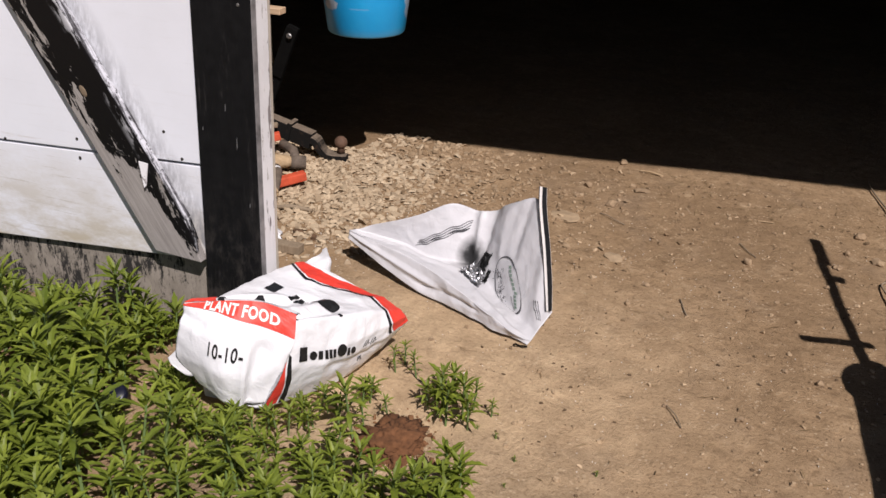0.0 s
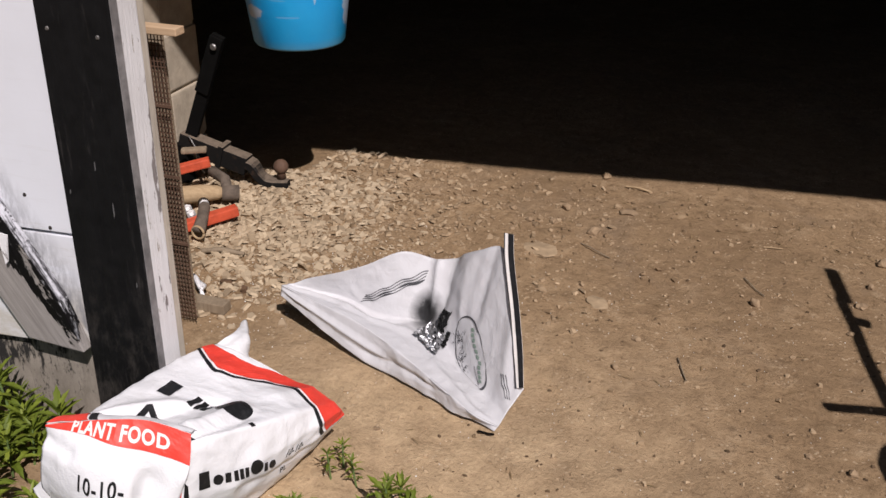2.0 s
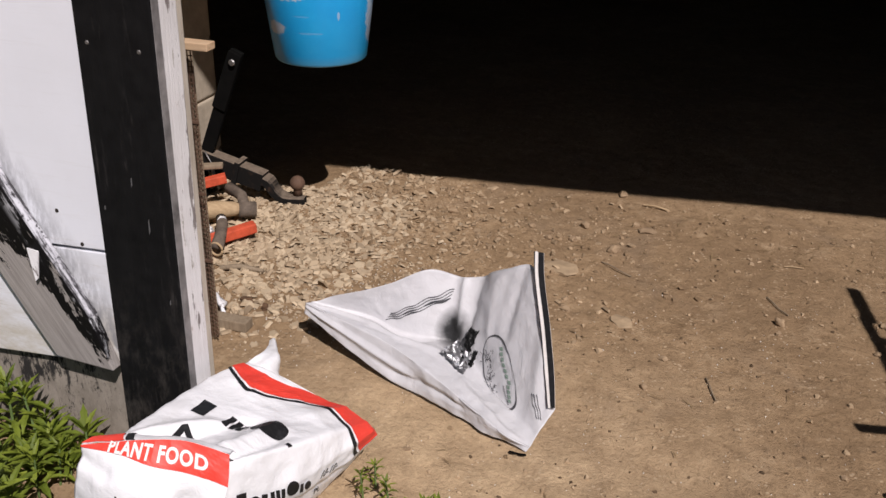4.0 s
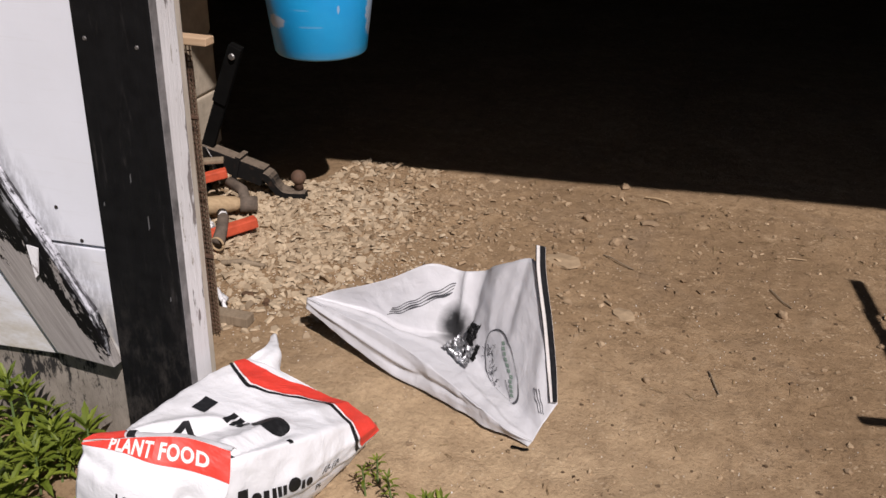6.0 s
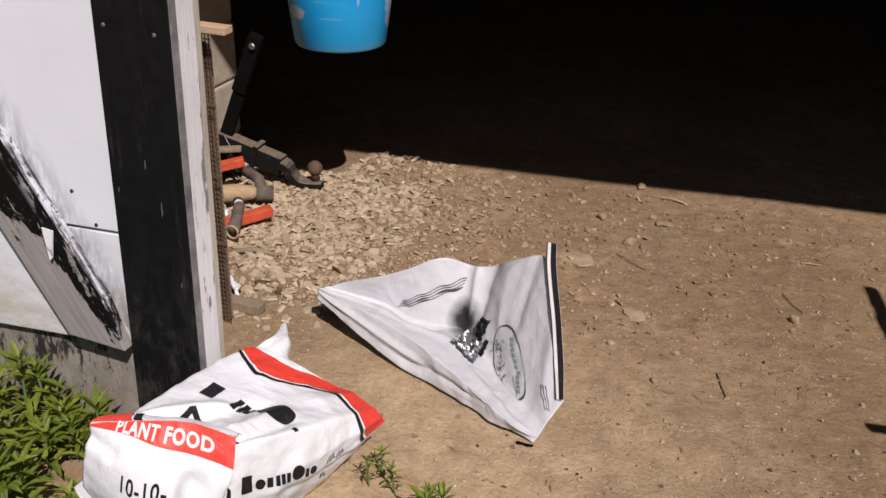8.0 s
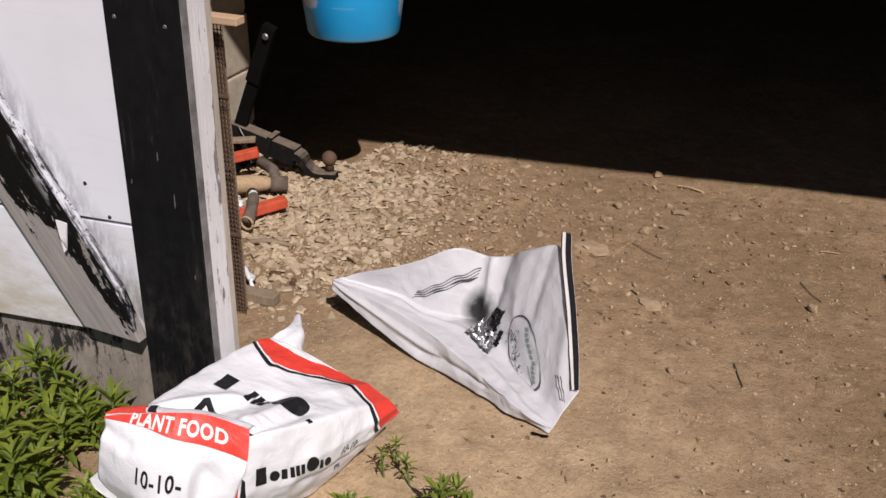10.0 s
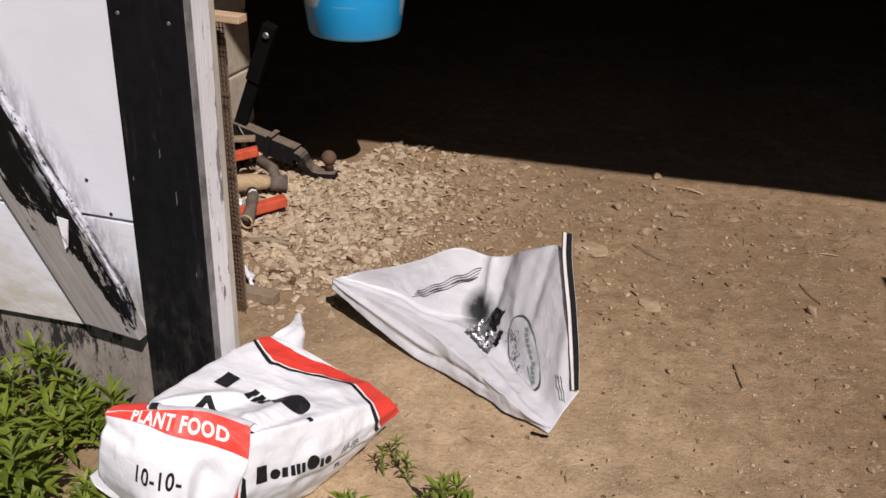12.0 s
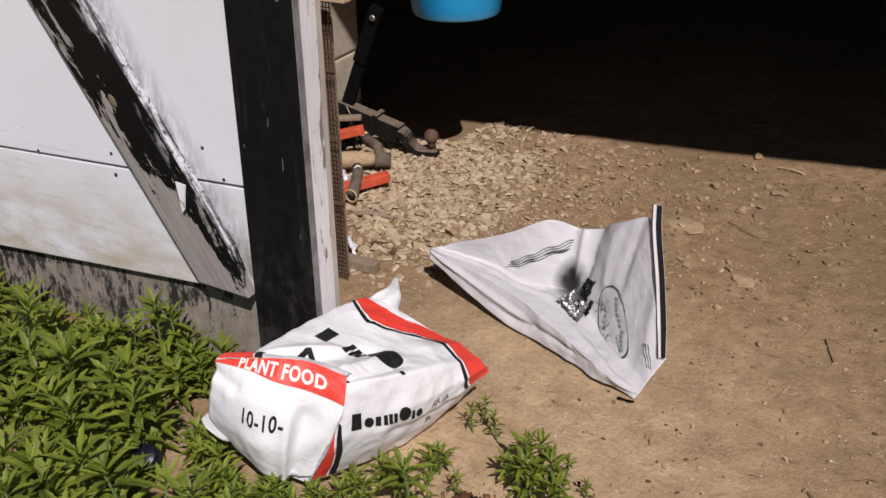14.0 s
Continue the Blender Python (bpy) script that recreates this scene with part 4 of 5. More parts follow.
# ---- bucket, hitch, tools, screen ----
def m_bucket():
    """Blue plastic, its skin rubbed white in a few places on the side that faces the yard."""
    m = Mat("blue_bucket_plastic", 0.38, spec=0.45)
    fine = m.noise(45, 5, 0.7)
    ragged = m.noise(38, 6, 0.75)
    c = m.mix(m.ramp(m.noise(9, 5, 0.6), (0.4, 0.0), (0.7, 0.5)), (0.010, 0.33, 0.71), (0.022, 0.43, 0.80))
    u = m.math("ADD", m.math("MULTIPLY", m.axis("X"), 0.9), m.math("MULTIPLY", m.axis("Y"), 0.44))
    z = m.axis("Z")
    for u0, z0, ru, rz, k in ((-0.085, 0.215, 0.062, 0.030, 0.85), (-0.118, 0.105, 0.022, 0.020, 0.85), (-0.03, 0.098, 0.040, 0.003, 0.16), (0.14, 0.12, 0.016, 0.09, 0.7), (0.05, 0.145, 0.004, 0.014, 0.5), (-0.05, 0.145, 0.025, 0.0025, 0.12)):
        du = m.math("DIVIDE", m.math("ADD", u, -u0), ru)
        dz = m.math("DIVIDE", m.math("ADD", z, -z0), rz)
        d = m.math("ADD", m.math("MULTIPLY", du, du), m.math("MULTIPLY", dz, dz))
        d = m.math("ADD", d, m.math("MULTIPLY", m.math("ADD", ragged, -0.5), 3.2))
        c = m.mix(m.ramp(d, (0.55, k), (0.95, 0.0)), c, (0.52, 0.56, 0.60))
    c = m.mix(m.ramp(m.noise(70, 6, 0.8), (0.66, 0.0), (0.74, 0.6)), c, (0.40, 0.55, 0.66))
    c = m.mix(m.ramp(z, (0.004, 0.55), (0.03, 0.0)), c, (0.10, 0.30, 0.44))
    m.color(c)
    return m.bump(fine, 0.15, 0.002).m


RUST = m_simple("rusty_steel", (0.15, 0.088, 0.058), 0.75, 0.2, var=0.5, scale=30)
BLACKSTEEL = m_simple("black_worn_steel", (0.004, 0.0038, 0.0036), 0.85, 0.0, spec=0.08, var=0.4, scale=25)


def m_dusty_steel():
    """Black steel with brown dust lying on the faces that look up."""
    m = Mat("dusty_steel", 0.75, spec=0.15)
    g = m.t.nodes.new("ShaderNodeNewGeometry")
    up = m.axis("Z", g.outputs["Normal"])
    rusty = m.noise(40, 5, 0.7)
    dust = m.math("MULTIPLY", m.ramp(up, (0.35, 0.0), (0.75, 1.0)), m.ramp(rusty, (0.3, 0.5), (0.55, 1.0)))
    c = m.mix(m.ramp(rusty, (0.55, 0.0), (0.7, 0.6)), (0.008, 0.0075, 0.007), (0.05, 0.03, 0.02))
    m.color(m.mix(dust, c, (0.17, 0.132, 0.098)))
    return m.bump(rusty, 0.3, 0.002).m


DUSTYSTEEL = m_dusty_steel()
DUSTYPIPE = m_simple("dusty_pipe", (0.165, 0.128, 0.098), 0.85, 0.1, var=0.55, scale=35)
CHROME = m_simple("bright_bolt_steel", (0.32, 0.31, 0.30), 0.5, 0.9, var=0.2, scale=60)
ORANGE = m_simple("orange_red_paint", (0.62, 0.10, 0.045), 0.5, var=0.35, scale=30)
TANWOOD = m_plain_wood("tan_turned_wood", (0.31, 0.215, 0.12), (0.48, 0.35, 0.21))
PINE = m_plain_wood("pine_batten", (0.48, 0.32, 0.19), (0.62, 0.45, 0.29))
OLDWOOD = m_plain_wood("old_brown_wood", (0.20, 0.15, 0.10), (0.33, 0.26, 0.18), stretch=(14, 14, 1))
ROPE = m_simple("hemp_rope", (0.30, 0.23, 0.15), 0.9)


def bucket():
    bx, by, bz = -0.260, 1.175, 0.586
    b = tagged(empty("bucket", (bx, by, bz)), "scuffed bright blue plastic bucket hanging by its handle", "bucket")
    part("shell", lathe([(0.0, 0.006), (0.1153, 0.006), (0.1191, 0.0), (0.1285, 0.0), (0.1332, 0.006), (0.1569, 0.19), (0.1777, 0.36), (0.1729, 0.36), (0.1521, 0.19), (0.1285, 0.012), (0.0, 0.012)], 56), m_bucket(), b, smooth=True)
    part("rim", lathe([(0.1758, 0.345), (0.1852, 0.345), (0.1852, 0.366), (0.1720, 0.366), (0.1720, 0.345)], 56), m_bucket(), b, smooth=True)
    arc = [(0.1843 * math.cos(a), 0.0, 0.34 + 0.30 * math.sin(a)) for a in (math.pi * k / 20 for k in range(21))]
    part("bail", tube(arc, 0.0028), CHROME, b, "thin wire handle", smooth=True)
    r = tagged(mesh_ob("rope", tube([(bx, by, bz + 0.636), (bx + 0.004, by, 1.6), (bx, by, 2.2), (bx, by, 2.56)], 0.006), ROPE, True), "thin rope tied to the loft over the doorway", "rope")
    return b


bucket()


def trailer_hitch():
    h = tagged(empty("ball_hitch", (-0.6, 1.3, 0.0)), "rusty trailer ball mount on a dusty black steel drawbar", "hitch")
    inv = Matrix.Translation((0.6, -1.3, 0.0))

    def bar(name, a, b, w, t, mat, label="", bevel=0.004):
        a, b = Vector(a), Vector(b)
        m = inv @ Matrix.Translation((a + b) / 2) @ (b - a).to_track_quat("X", "Z").to_matrix().to_4x4()
        L = (b - a).length / 2
        return part(name, box(-L, L, -w / 2, w / 2, -t / 2, t / 2, bevel=bevel, m=m), mat, h, label)

    bar("drawbar", (-0.785, 1.285, 0.170), (-0.545, 1.295, 0.106), 0.050, 0.064, DUSTYSTEEL, "dusty square drawbar")
    bar("collar", (-0.645, 1.291, 0.136), (-0.627, 1.292, 0.131), 0.066, 0.080, DUSTYSTEEL)
    # shank that drops to the ball
    pts = [(-0.560, 1.297, 0.112), (-0.532, 1.299, 0.106), (-0.512, 1.302, 0.074), (-0.482, 1.308, 0.050), (-0.410, 1.318, 0.047)]
    bm = bmesh.new()
    rings = []
    for k in range(17):
        q = spline(pts, k / 16)
        d = (spline(pts, min(k / 16 + 0.03, 1)) - spline(pts, max(k / 16 - 0.03, 0))).normalized()
        side = d.cross(Vector((0, 0, 1))).normalized()
        up = side.cross(d)
        w = 0.027 if k < 13 else 0.027 - 0.004 * (k - 13)
        rings.append([bm.verts.new(q + side * a * w + up * b * (0.018 - 0.0003 * k)) for a, b in ((-1, -0.7), (-0.8, -1), (0.8, -1), (1, -0.7), (1, 0.7), (0.8, 1), (-0.8, 1), (-1, 0.7))])
    for a, b in zip(rings, rings[1:]):
        for k in range(8):
            bm.faces.new((a[k], b[k], b[(k + 1) % 8], a[(k + 1) % 8]))
    bm.faces.new(rings[0])
    bm.faces.new(rings[-1][::-1])
    bmesh.ops.recalc_face_normals(bm, faces=bm.faces)
    bm.transform(inv)
    part("drop_shank", bm, DUSTYSTEEL, h, "bent flat shank", smooth=False)
    # a twist of bright wire round the drawbar
    bm = tube([(-0.735, 1.252, 0.20), (-0.72, 1.25, 0.175), (-0.705, 1.248, 0.155), (-0.712, 1.246, 0.135), (-0.70, 1.246, 0.11), (-0.69, 1.25, 0.09)], 0.0022, 6)
    bm.transform(inv)
    part("wire_twist", bm, CHROME, h, "twist of bright wire", smooth=True)
    bm = lathe([(0.0, 0.0), (0.016, 0.0), (0.014, 0.018)] + [(0.0254 * math.sin(a), 0.040 - 0.0254 * math.cos(a)) for a in [0.6 + (math.pi - 0.6) * k / 12 for k in range(13)]], 20)
    bm.transform(inv @ Matrix.Translation((-0.438, 1.322, 0.064)))
    part("ball", bm, RUST, h, "rusty hitch ball", smooth=True)
    bar("chain_end", (-0.72, 1.255, 0.16), (-0.69, 1.25, 0.075), 0.008, 0.008, CHROME, bevel=0.002)
    bar("jack_bar", (-0.752, 1.283, 0.17), (-0.605, 1.29, 0.540), 0.018, 0.044, BLACKSTEEL, "upright flat black steel bar")
    bar("jack_plate", (-0.682, 1.272, 0.346), (-0.606, 1.276, 0.536), 0.008, 0.048, BLACKSTEEL)
    bm = lathe([(0.0, 0.006), (0.008, 0.006), (0.011, 0.003), (0.011, 0.0)], 14)
    bm.transform(inv @ Matrix.Translation((-0.612, 1.262, 0.508)) @ Matrix.Rotation(radians(90), 4, "X"))
    part("bolt", bm, CHROME, h, "bright bolt head")
    bar("foot", (-0.79, 1.285, 0.16), (-0.79, 1.285, 0.02), 0.05, 0.05, BLACKSTEEL)
    return h


trailer_hitch()


def loose_bar(name, pts, r, mat, label, cat, seg=8):
    return tagged(mesh_ob(name, tube(pts, r, seg), mat, True), label, cat)


def tools():
    # orange handled bar cutter: two flat orange bars and a grey hinge
    def flat(name, a, b, w, t, mat, label, cat):
        a, b = Vector(a), Vector(b)
        m = Matrix.Translation((a + b) / 2) @ (b - a).to_track_quat("X", "Z").to_matrix().to_4x4()
        L = (b - a).length / 2
        return tagged(mesh_ob(name, box(-L, L, -w / 2, w / 2, -t / 2, t / 2, bevel=0.005, m=m), mat), label, cat)

    flat("clamp_bar", (-0.585, 0.875, 0.045), (-0.440, 1.035, 0.070), 0.034, 0.032, ORANGE, "orange painted steel clamp bar on wood chips", "clamp")
    flat("clamp_bar", (-0.78, 1.12, 0.105), (-0.64, 1.215, 0.135), 0.03, 0.03, ORANGE, "orange painted bar behind the mallet", "clamp")
    mal = tagged(empty("wooden_mallet", (-0.6, 1.05, 0.06)), "tan turned wooden handle lying among tools", "mallet")
    iv = Matrix.Translation((0.6, -1.05, -0.06))
    bm = tube([(-0.70, 1.02, 0.075), (-0.66, 1.045, 0.078), (-0.60, 1.085, 0.08), (-0.555, 1.115, 0.078), (-0.54, 1.125, 0.076)], [0.026, 0.030, 0.029, 0.023, 0.015], 14)
    bm.transform(iv)
    part("handle", bm, TANWOOD, mal, smooth=True)
    bm = tube([(-0.545, 1.12, 0.076), (-0.50, 1.15, 0.07)], [0.027, 0.025], 12)
    bm.transform(iv)
    part("ferrule", bm, DUSTYPIPE, mal, smooth=True)
    loose_bar("pipe", [(-0.55, 1.02, 0.085), (-0.525, 0.985, 0.085), (-0.50, 0.93, 0.075), (-0.488, 0.885, 0.055)], [0.017, 0.018, 0.018, 0.020], DUSTYPIPE, "grey steel pipe elbow with a brass lip", "pipe", 12)
    loose_bar("pipe_ring", [(-0.488 + 0.02 * math.cos(a), 0.882, 0.053 + 0.02 * math.sin(a)) for a in [2 * math.pi * k / 16 for k in range(17)]], 0.004, TANWOOD, "brass ring on the pipe end", "ring", 6)
    loose_bar("pipe", [(-0.62, 1.19, 0.115), (-0.56, 1.17, 0.10), (-0.53, 1.13, 0.085)], 0.018, DUSTYPIPE, "dusty grey steel pipe behind the mallet", "pipe", 10)
    for x, y, z in ((-0.58, 0.975, 0.075), (-0.535, 1.0, 0.088), (-0.555, 0.955, 0.07)):
        ob = tagged(mesh_ob("nut", lathe([(0.0, 0.0), (0.015, 0.0), (0.016, 0.006), (0.015, 0.014), (0.007, 0.016), (0.0, 0.016)], 6), CHROME), "bright hexagon nut on the clamp bar", "nut", "nuts on the clamp")
        ob.matrix_world = pose(x, y, z, 60, 15, 30)
    flat("strap", (-0.735, 1.2, 0.165), (-0.66, 1.235, 0.168), 0.03, 0.016, OLDWOOD, "short worn wooden strap on the tool heap", "strap")
    for pts in ([(-0.389, 0.698, 0.022), (-0.36, 0.662, 0.034), (-0.332, 0.634, 0.026), (-0.28, 0.582, 0.018)], [(-0.351, 0.66, 0.030), (-0.326, 0.646, 0.022), (-0.318, 0.62, 0.030), (-0.302, 0.596, 0.016)]):
        loose_bar("metal_strip", pts, [0.004, 0.009, 0.007, 0.003], TRIMWHITE, "bent pale metal strip at the foot of the screen", "scrap", 5)
    loose_bar("stick", [(-0.45, 0.83, 0.022), (-0.40, 0.86, 0.022), (-0.325, 0.865, 0.018)], [0.008, 0.009, 0.006], OLDWOOD, "short dark stick on wood chips", "stick", 6)


tools()


def screen_frame():
    """A standing frame with rusty wire mesh, just inside the jamb."""
    f = tagged(empty("wire_screen", (-0.26, 0.47, 0.0)), "old wooden frame with rusty wire mesh standing inside the jamb", "screen")
    inv = Matrix.Translation((0.26, -0.47, 0.0))
    xr = lambda z: -0.258 - 0.022 * (0.8 - z)
    bm = box(xr(0) - 0.05, xr(0) + 0.0, 0.515, 0.535, 0.0, 0.78, bevel=0.003)
    bm.transform(inv)
    part("upright", bm, OLDWOOD, f)
    bm = box(-0.42, -0.178, 0.44, 0.475, 0.783, 0.800, bevel=0.002)
    bm.transform(inv)
    part("top_batten", bm, PINE, f, "fresh pine batten")
    bm = box(-0.42, -0.215, 0.56, 0.60, 0.0, 0.028, bevel=0.003)
    bm.transform(inv)
    part("bottom_rail", bm, OLDWOOD, f)
    # mesh: vertical and cross wires in front of the upright
    bm = bmesh.new()
    for k in range(6):
        x = -0.252 - 0.009 * k
        add_box(bm, x - 0.0009, x + 0.0009, 0.488, 0.490, 0.02, 0.775)
    z = 0.03
    while z < 0.775:
        add_box(bm, -0.30, -0.250, 0.4905, 0.4925, z - 0.001, z + 0.001)
        z += 0.0125
    bm.transform(inv)
    part("wire_mesh", bm, RUST, f, "rusty square wire mesh")
    for z in (0.24, 0.42, 0.60):
        bm = box(-0.30, -0.246, 0.484, 0.4875, z - 0.004, z + 0.004, bevel=0.001)
        bm.transform(inv)
        part("staple_strip", bm, RUST, f)


screen_frame()


# ---- ground litter ----
def m_litter(name, a, b, rough=0.9):
    m = Mat(name, rough, spec=0.15)
    m.color(m.mix(m.ramp(m.noise(60, 4), (0.35, 0.0), (0.65, 0.4)), m.ramp(m.island(), (0.0, a), (0.7, b), (1.0, tuple(0.72 * v for v in a))), tuple(0.6 * v for v in b)))
    return m.bump(m.noise(220, 3), 0.3, 0.002).m


def shards(name, spots, mat, flat=0.20):
    """Flat angular pieces in one mesh. spots: x, y, size."""
    rnd = random.Random(5)
    vs, fs = [], []
    for x, y, r in spots:
        n = rnd.choice((5, 6, 6, 7))
        q = Euler((rnd.gauss(0, 0.30), rnd.gauss(0, 0.30), rnd.uniform(0, 6.3))).to_matrix()
        el = rnd.uniform(0.62, 1.0)
        t = r * flat * rnd.uniform(0.6, 1.3)
        c = Vector((x, y, ground_z(x, y) + t * 0.6 + rnd.random() * r * 0.35))
        base = len(vs)
        ang = sorted(rnd.uniform(0, 2 * math.pi) * 0.35 + 2 * math.pi * k / n for k in range(n))
        rr = [r * rnd.uniform(0.7, 1.1) for _ in ang]
        for zz, shrink in ((-t, 1.0), (t, 0.74)):
            for a, w in zip(ang, rr):
                vs.append(tuple(c + q @ Vector((w * shrink * math.cos(a), w * shrink * el * math.sin(a), zz))))
        fs.append(tuple(range(base + n, base + 2 * n)))
        fs.append(tuple(range(base + n - 1, base - 1, -1)))
        for k in range(n):
            fs.append((base + k, base + (k + 1) % n, base + n + (k + 1) % n, base + n + k))
    me = bpy.data.meshes.new(name)
    me.from_pydata(vs, [], fs)
    me.materials.append(mat)
    return new(name, me)


def scatter_chips():
    rnd = random.Random(11)
    spots = []
    while len(spots) < 6200:
        x, y = rnd.uniform(-0.79, 0.75), rnd.uniform(0.5, 2.1)
        d = ((x + 0.40) / (0.40 if x < -0.4 else 0.52)) ** 2 + ((y - 1.18) / 0.55) ** 2
        if y > 1.77 or (x < -0.42 and y > 1.46):
            continue
        if rnd.random() < math.exp(-d * 0.9) * (1.0 if y > 0.62 - 0.1 * x else 0.25):
            spots.append((x, y, 0.0034 + (0.020 if x < -0.05 else 0.014) * rnd.random() ** (2.0 if x < -0.05 else 2.6)))
    heap = tagged(empty("wood_chips", (-0.35, 1.15, 0.0)), "pale wood chips and stone flakes strewn over the dirt", "wood chips", kind="stuff")
    large = sorted(spots, key=lambda q: -q[2])[:290]
    few = set(large)
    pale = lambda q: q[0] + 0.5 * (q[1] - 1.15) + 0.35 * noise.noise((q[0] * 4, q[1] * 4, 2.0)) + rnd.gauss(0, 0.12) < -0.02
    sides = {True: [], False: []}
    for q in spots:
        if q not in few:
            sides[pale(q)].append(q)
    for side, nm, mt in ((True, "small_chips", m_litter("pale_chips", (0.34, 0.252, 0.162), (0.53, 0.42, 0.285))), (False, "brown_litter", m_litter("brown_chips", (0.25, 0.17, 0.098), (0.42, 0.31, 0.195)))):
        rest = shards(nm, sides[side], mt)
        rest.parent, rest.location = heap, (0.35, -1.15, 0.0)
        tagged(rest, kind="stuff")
    pieces = []
    cm = Mat("pale_flake", 0.9, spec=0.15)
    cm.color(cm.mix(cm.ramp(cm.noise(60, 4), (0.35, 0.0), (0.65, 0.4)), cm.ramp(cm.random(), (0.0, (0.32, 0.24, 0.155)), (0.6, (0.51, 0.405, 0.275)), (1.0, (0.23, 0.165, 0.10))), (0.31, 0.24, 0.158)))
    for k in range(9):
        n = 4 + k % 3
        bm = bmesh.new()
        rr = [rnd.uniform(0.7, 1.1) for _ in range(n)]
        el = rnd.uniform(0.5, 1.0)
        lo = [bm.verts.new((w * math.cos(2 * math.pi * j / n), w * el * math.sin(2 * math.pi * j / n), -0.14)) for j, w in enumerate(rr)]
        hi = [bm.verts.new((0.8 * v.co.x, 0.8 * v.co.y, 0.14 + rnd.uniform(-0.06, 0.06))) for v in lo]
        bm.faces.new(lo[::-1])
        bm.faces.new(hi)
        for j in range(n):
            bm.faces.new((lo[j], lo[(j + 1) % n], hi[(j + 1) % n], hi[j]))
        me = bpy.data.meshes.new("chip")
        bm.to_mesh(me)
        bm.free()
        me.materials.append(cm.m)
        pieces.append(me)
    for k, (x, y, r) in enumerate(large):
        ob = new("chip", pieces[k % 9])
        ob.parent = heap
        ob.location = (x + 0.35, y - 1.15, ground_z(x, y) + 0.004)
        ob.rotation_euler = (rnd.gauss(0, 0.38), rnd.gauss(0, 0.38), rnd.uniform(0, 6.3))
        ob.scale = (r, r, r)
    spots = []
    while len(spots) < 3600:
        x, y = rnd.uniform(-0.2, 2.0), rnd.uniform(-0.6, 1.78)
        if x + 0.0 > 0.25 - 0.3 * y:
            spots.append((x, y, 0.0016 + 0.008 * rnd.random() ** 6))
    tagged(shards("pebbles", spots, m_litter("pebble_dirt", (0.28, 0.195, 0.112), (0.48, 0.355, 0.225)), 0.34), "tiny pebbles and clods on bare dirt", "pebbles", kind="stuff")
    spots = []
    while len(spots) < 360:
        x, y = rnd.gauss(0.55, 0.45), rnd.gauss(1.55, 0.26)
        if -0.5 < x < 1.7 and y < 1.80:
            spots.append((x, y, 0.003 + 0.010 * rnd.random() ** 3))
    tagged(shards("soil_clods", spots, m_litter("brown_clods", (0.20, 0.132, 0.074), (0.31, 0.215, 0.128)), 0.26), "brown soil clods and leaf scraps near the shadow line", "clods", kind="stuff")
    spots = []
    while len(spots) < 900:
        x, y = rnd.uniform(0.4, 1.9), rnd.uniform(-0.7, 1.7)
        if noise.noise((x * 3.5, y * 3.5, 6.0)) + rnd.gauss(0, 0.25) > 0.12 - (0.25 if y < -0.1 else 0.0):
            spots.append((x, y, 0.0016 + 0.006 * rnd.random() ** 3))
    tagged(shards("leaf_crumbs", spots, m_litter("dark_leaf_crumbs", (0.085, 0.055, 0.032), (0.16, 0.108, 0.064)), 0.22), "dark crumbs of dead leaf and bark on the dirt", "leaf crumbs", kind="stuff")
    spots = [(rnd.gauss(0.02, 0.22), rnd.gauss(0.78, 0.14), 0.0011 + 0.001 * rnd.random()) for _ in range(700)] + [(rnd.uniform(0.1, 1.5), rnd.uniform(-0.3, 1.3), 0.0010 + 0.0008 * rnd.random()) for _ in range(350)]
    tagged(shards("spilled_pellets", spots, m_litter("white_pellets", (0.72, 0.69, 0.62), (0.8, 0.78, 0.72)), 0.7), "tiny white spilled fertilizer pellets", "pellets", kind="stuff")


scatter_chips()


def stone(seed, x, y, r, h, label, squash=0.8, mat=None):
    rnd = random.Random(seed)
    bm = bmesh.new()
    bmesh.ops.create_icosphere(bm, subdivisions=2, radius=1.0)
    for v in bm.verts:
        k = 0.85 + 0.45 * noise.noise(v.co * 1.6 + Vector((seed * 3.7, 0, 0))) + 0.1 * noise.noise(v.co * 4 + Vector((0, seed, 0)))
        v.co = Vector((v.co.x * r * k, v.co.y * r * squash * k, v.co.z * h * k))
    ob = mesh_ob("stone", bm, mat or STONES)
    ob.location = (x, y, ground_z(x, y) + h * 0.45)
    ob.rotation_euler = (0, 0, rnd.uniform(0, 6))
    return tagged(ob, label, "stone", "stones on the dirt")


def m_stones():
    m = Mat("tan_field_stone", 0.9, spec=0.2)
    m.color(m.mix(m.ramp(m.noise(25, 5), (0.35, 0.0), (0.65, 0.8)), m.mix(m.random(), (0.37, 0.265, 0.162), (0.29, 0.205, 0.125)), (0.19, 0.128, 0.076)))
    return m.bump(m.noise(80, 5), 0.5, 0.003).m


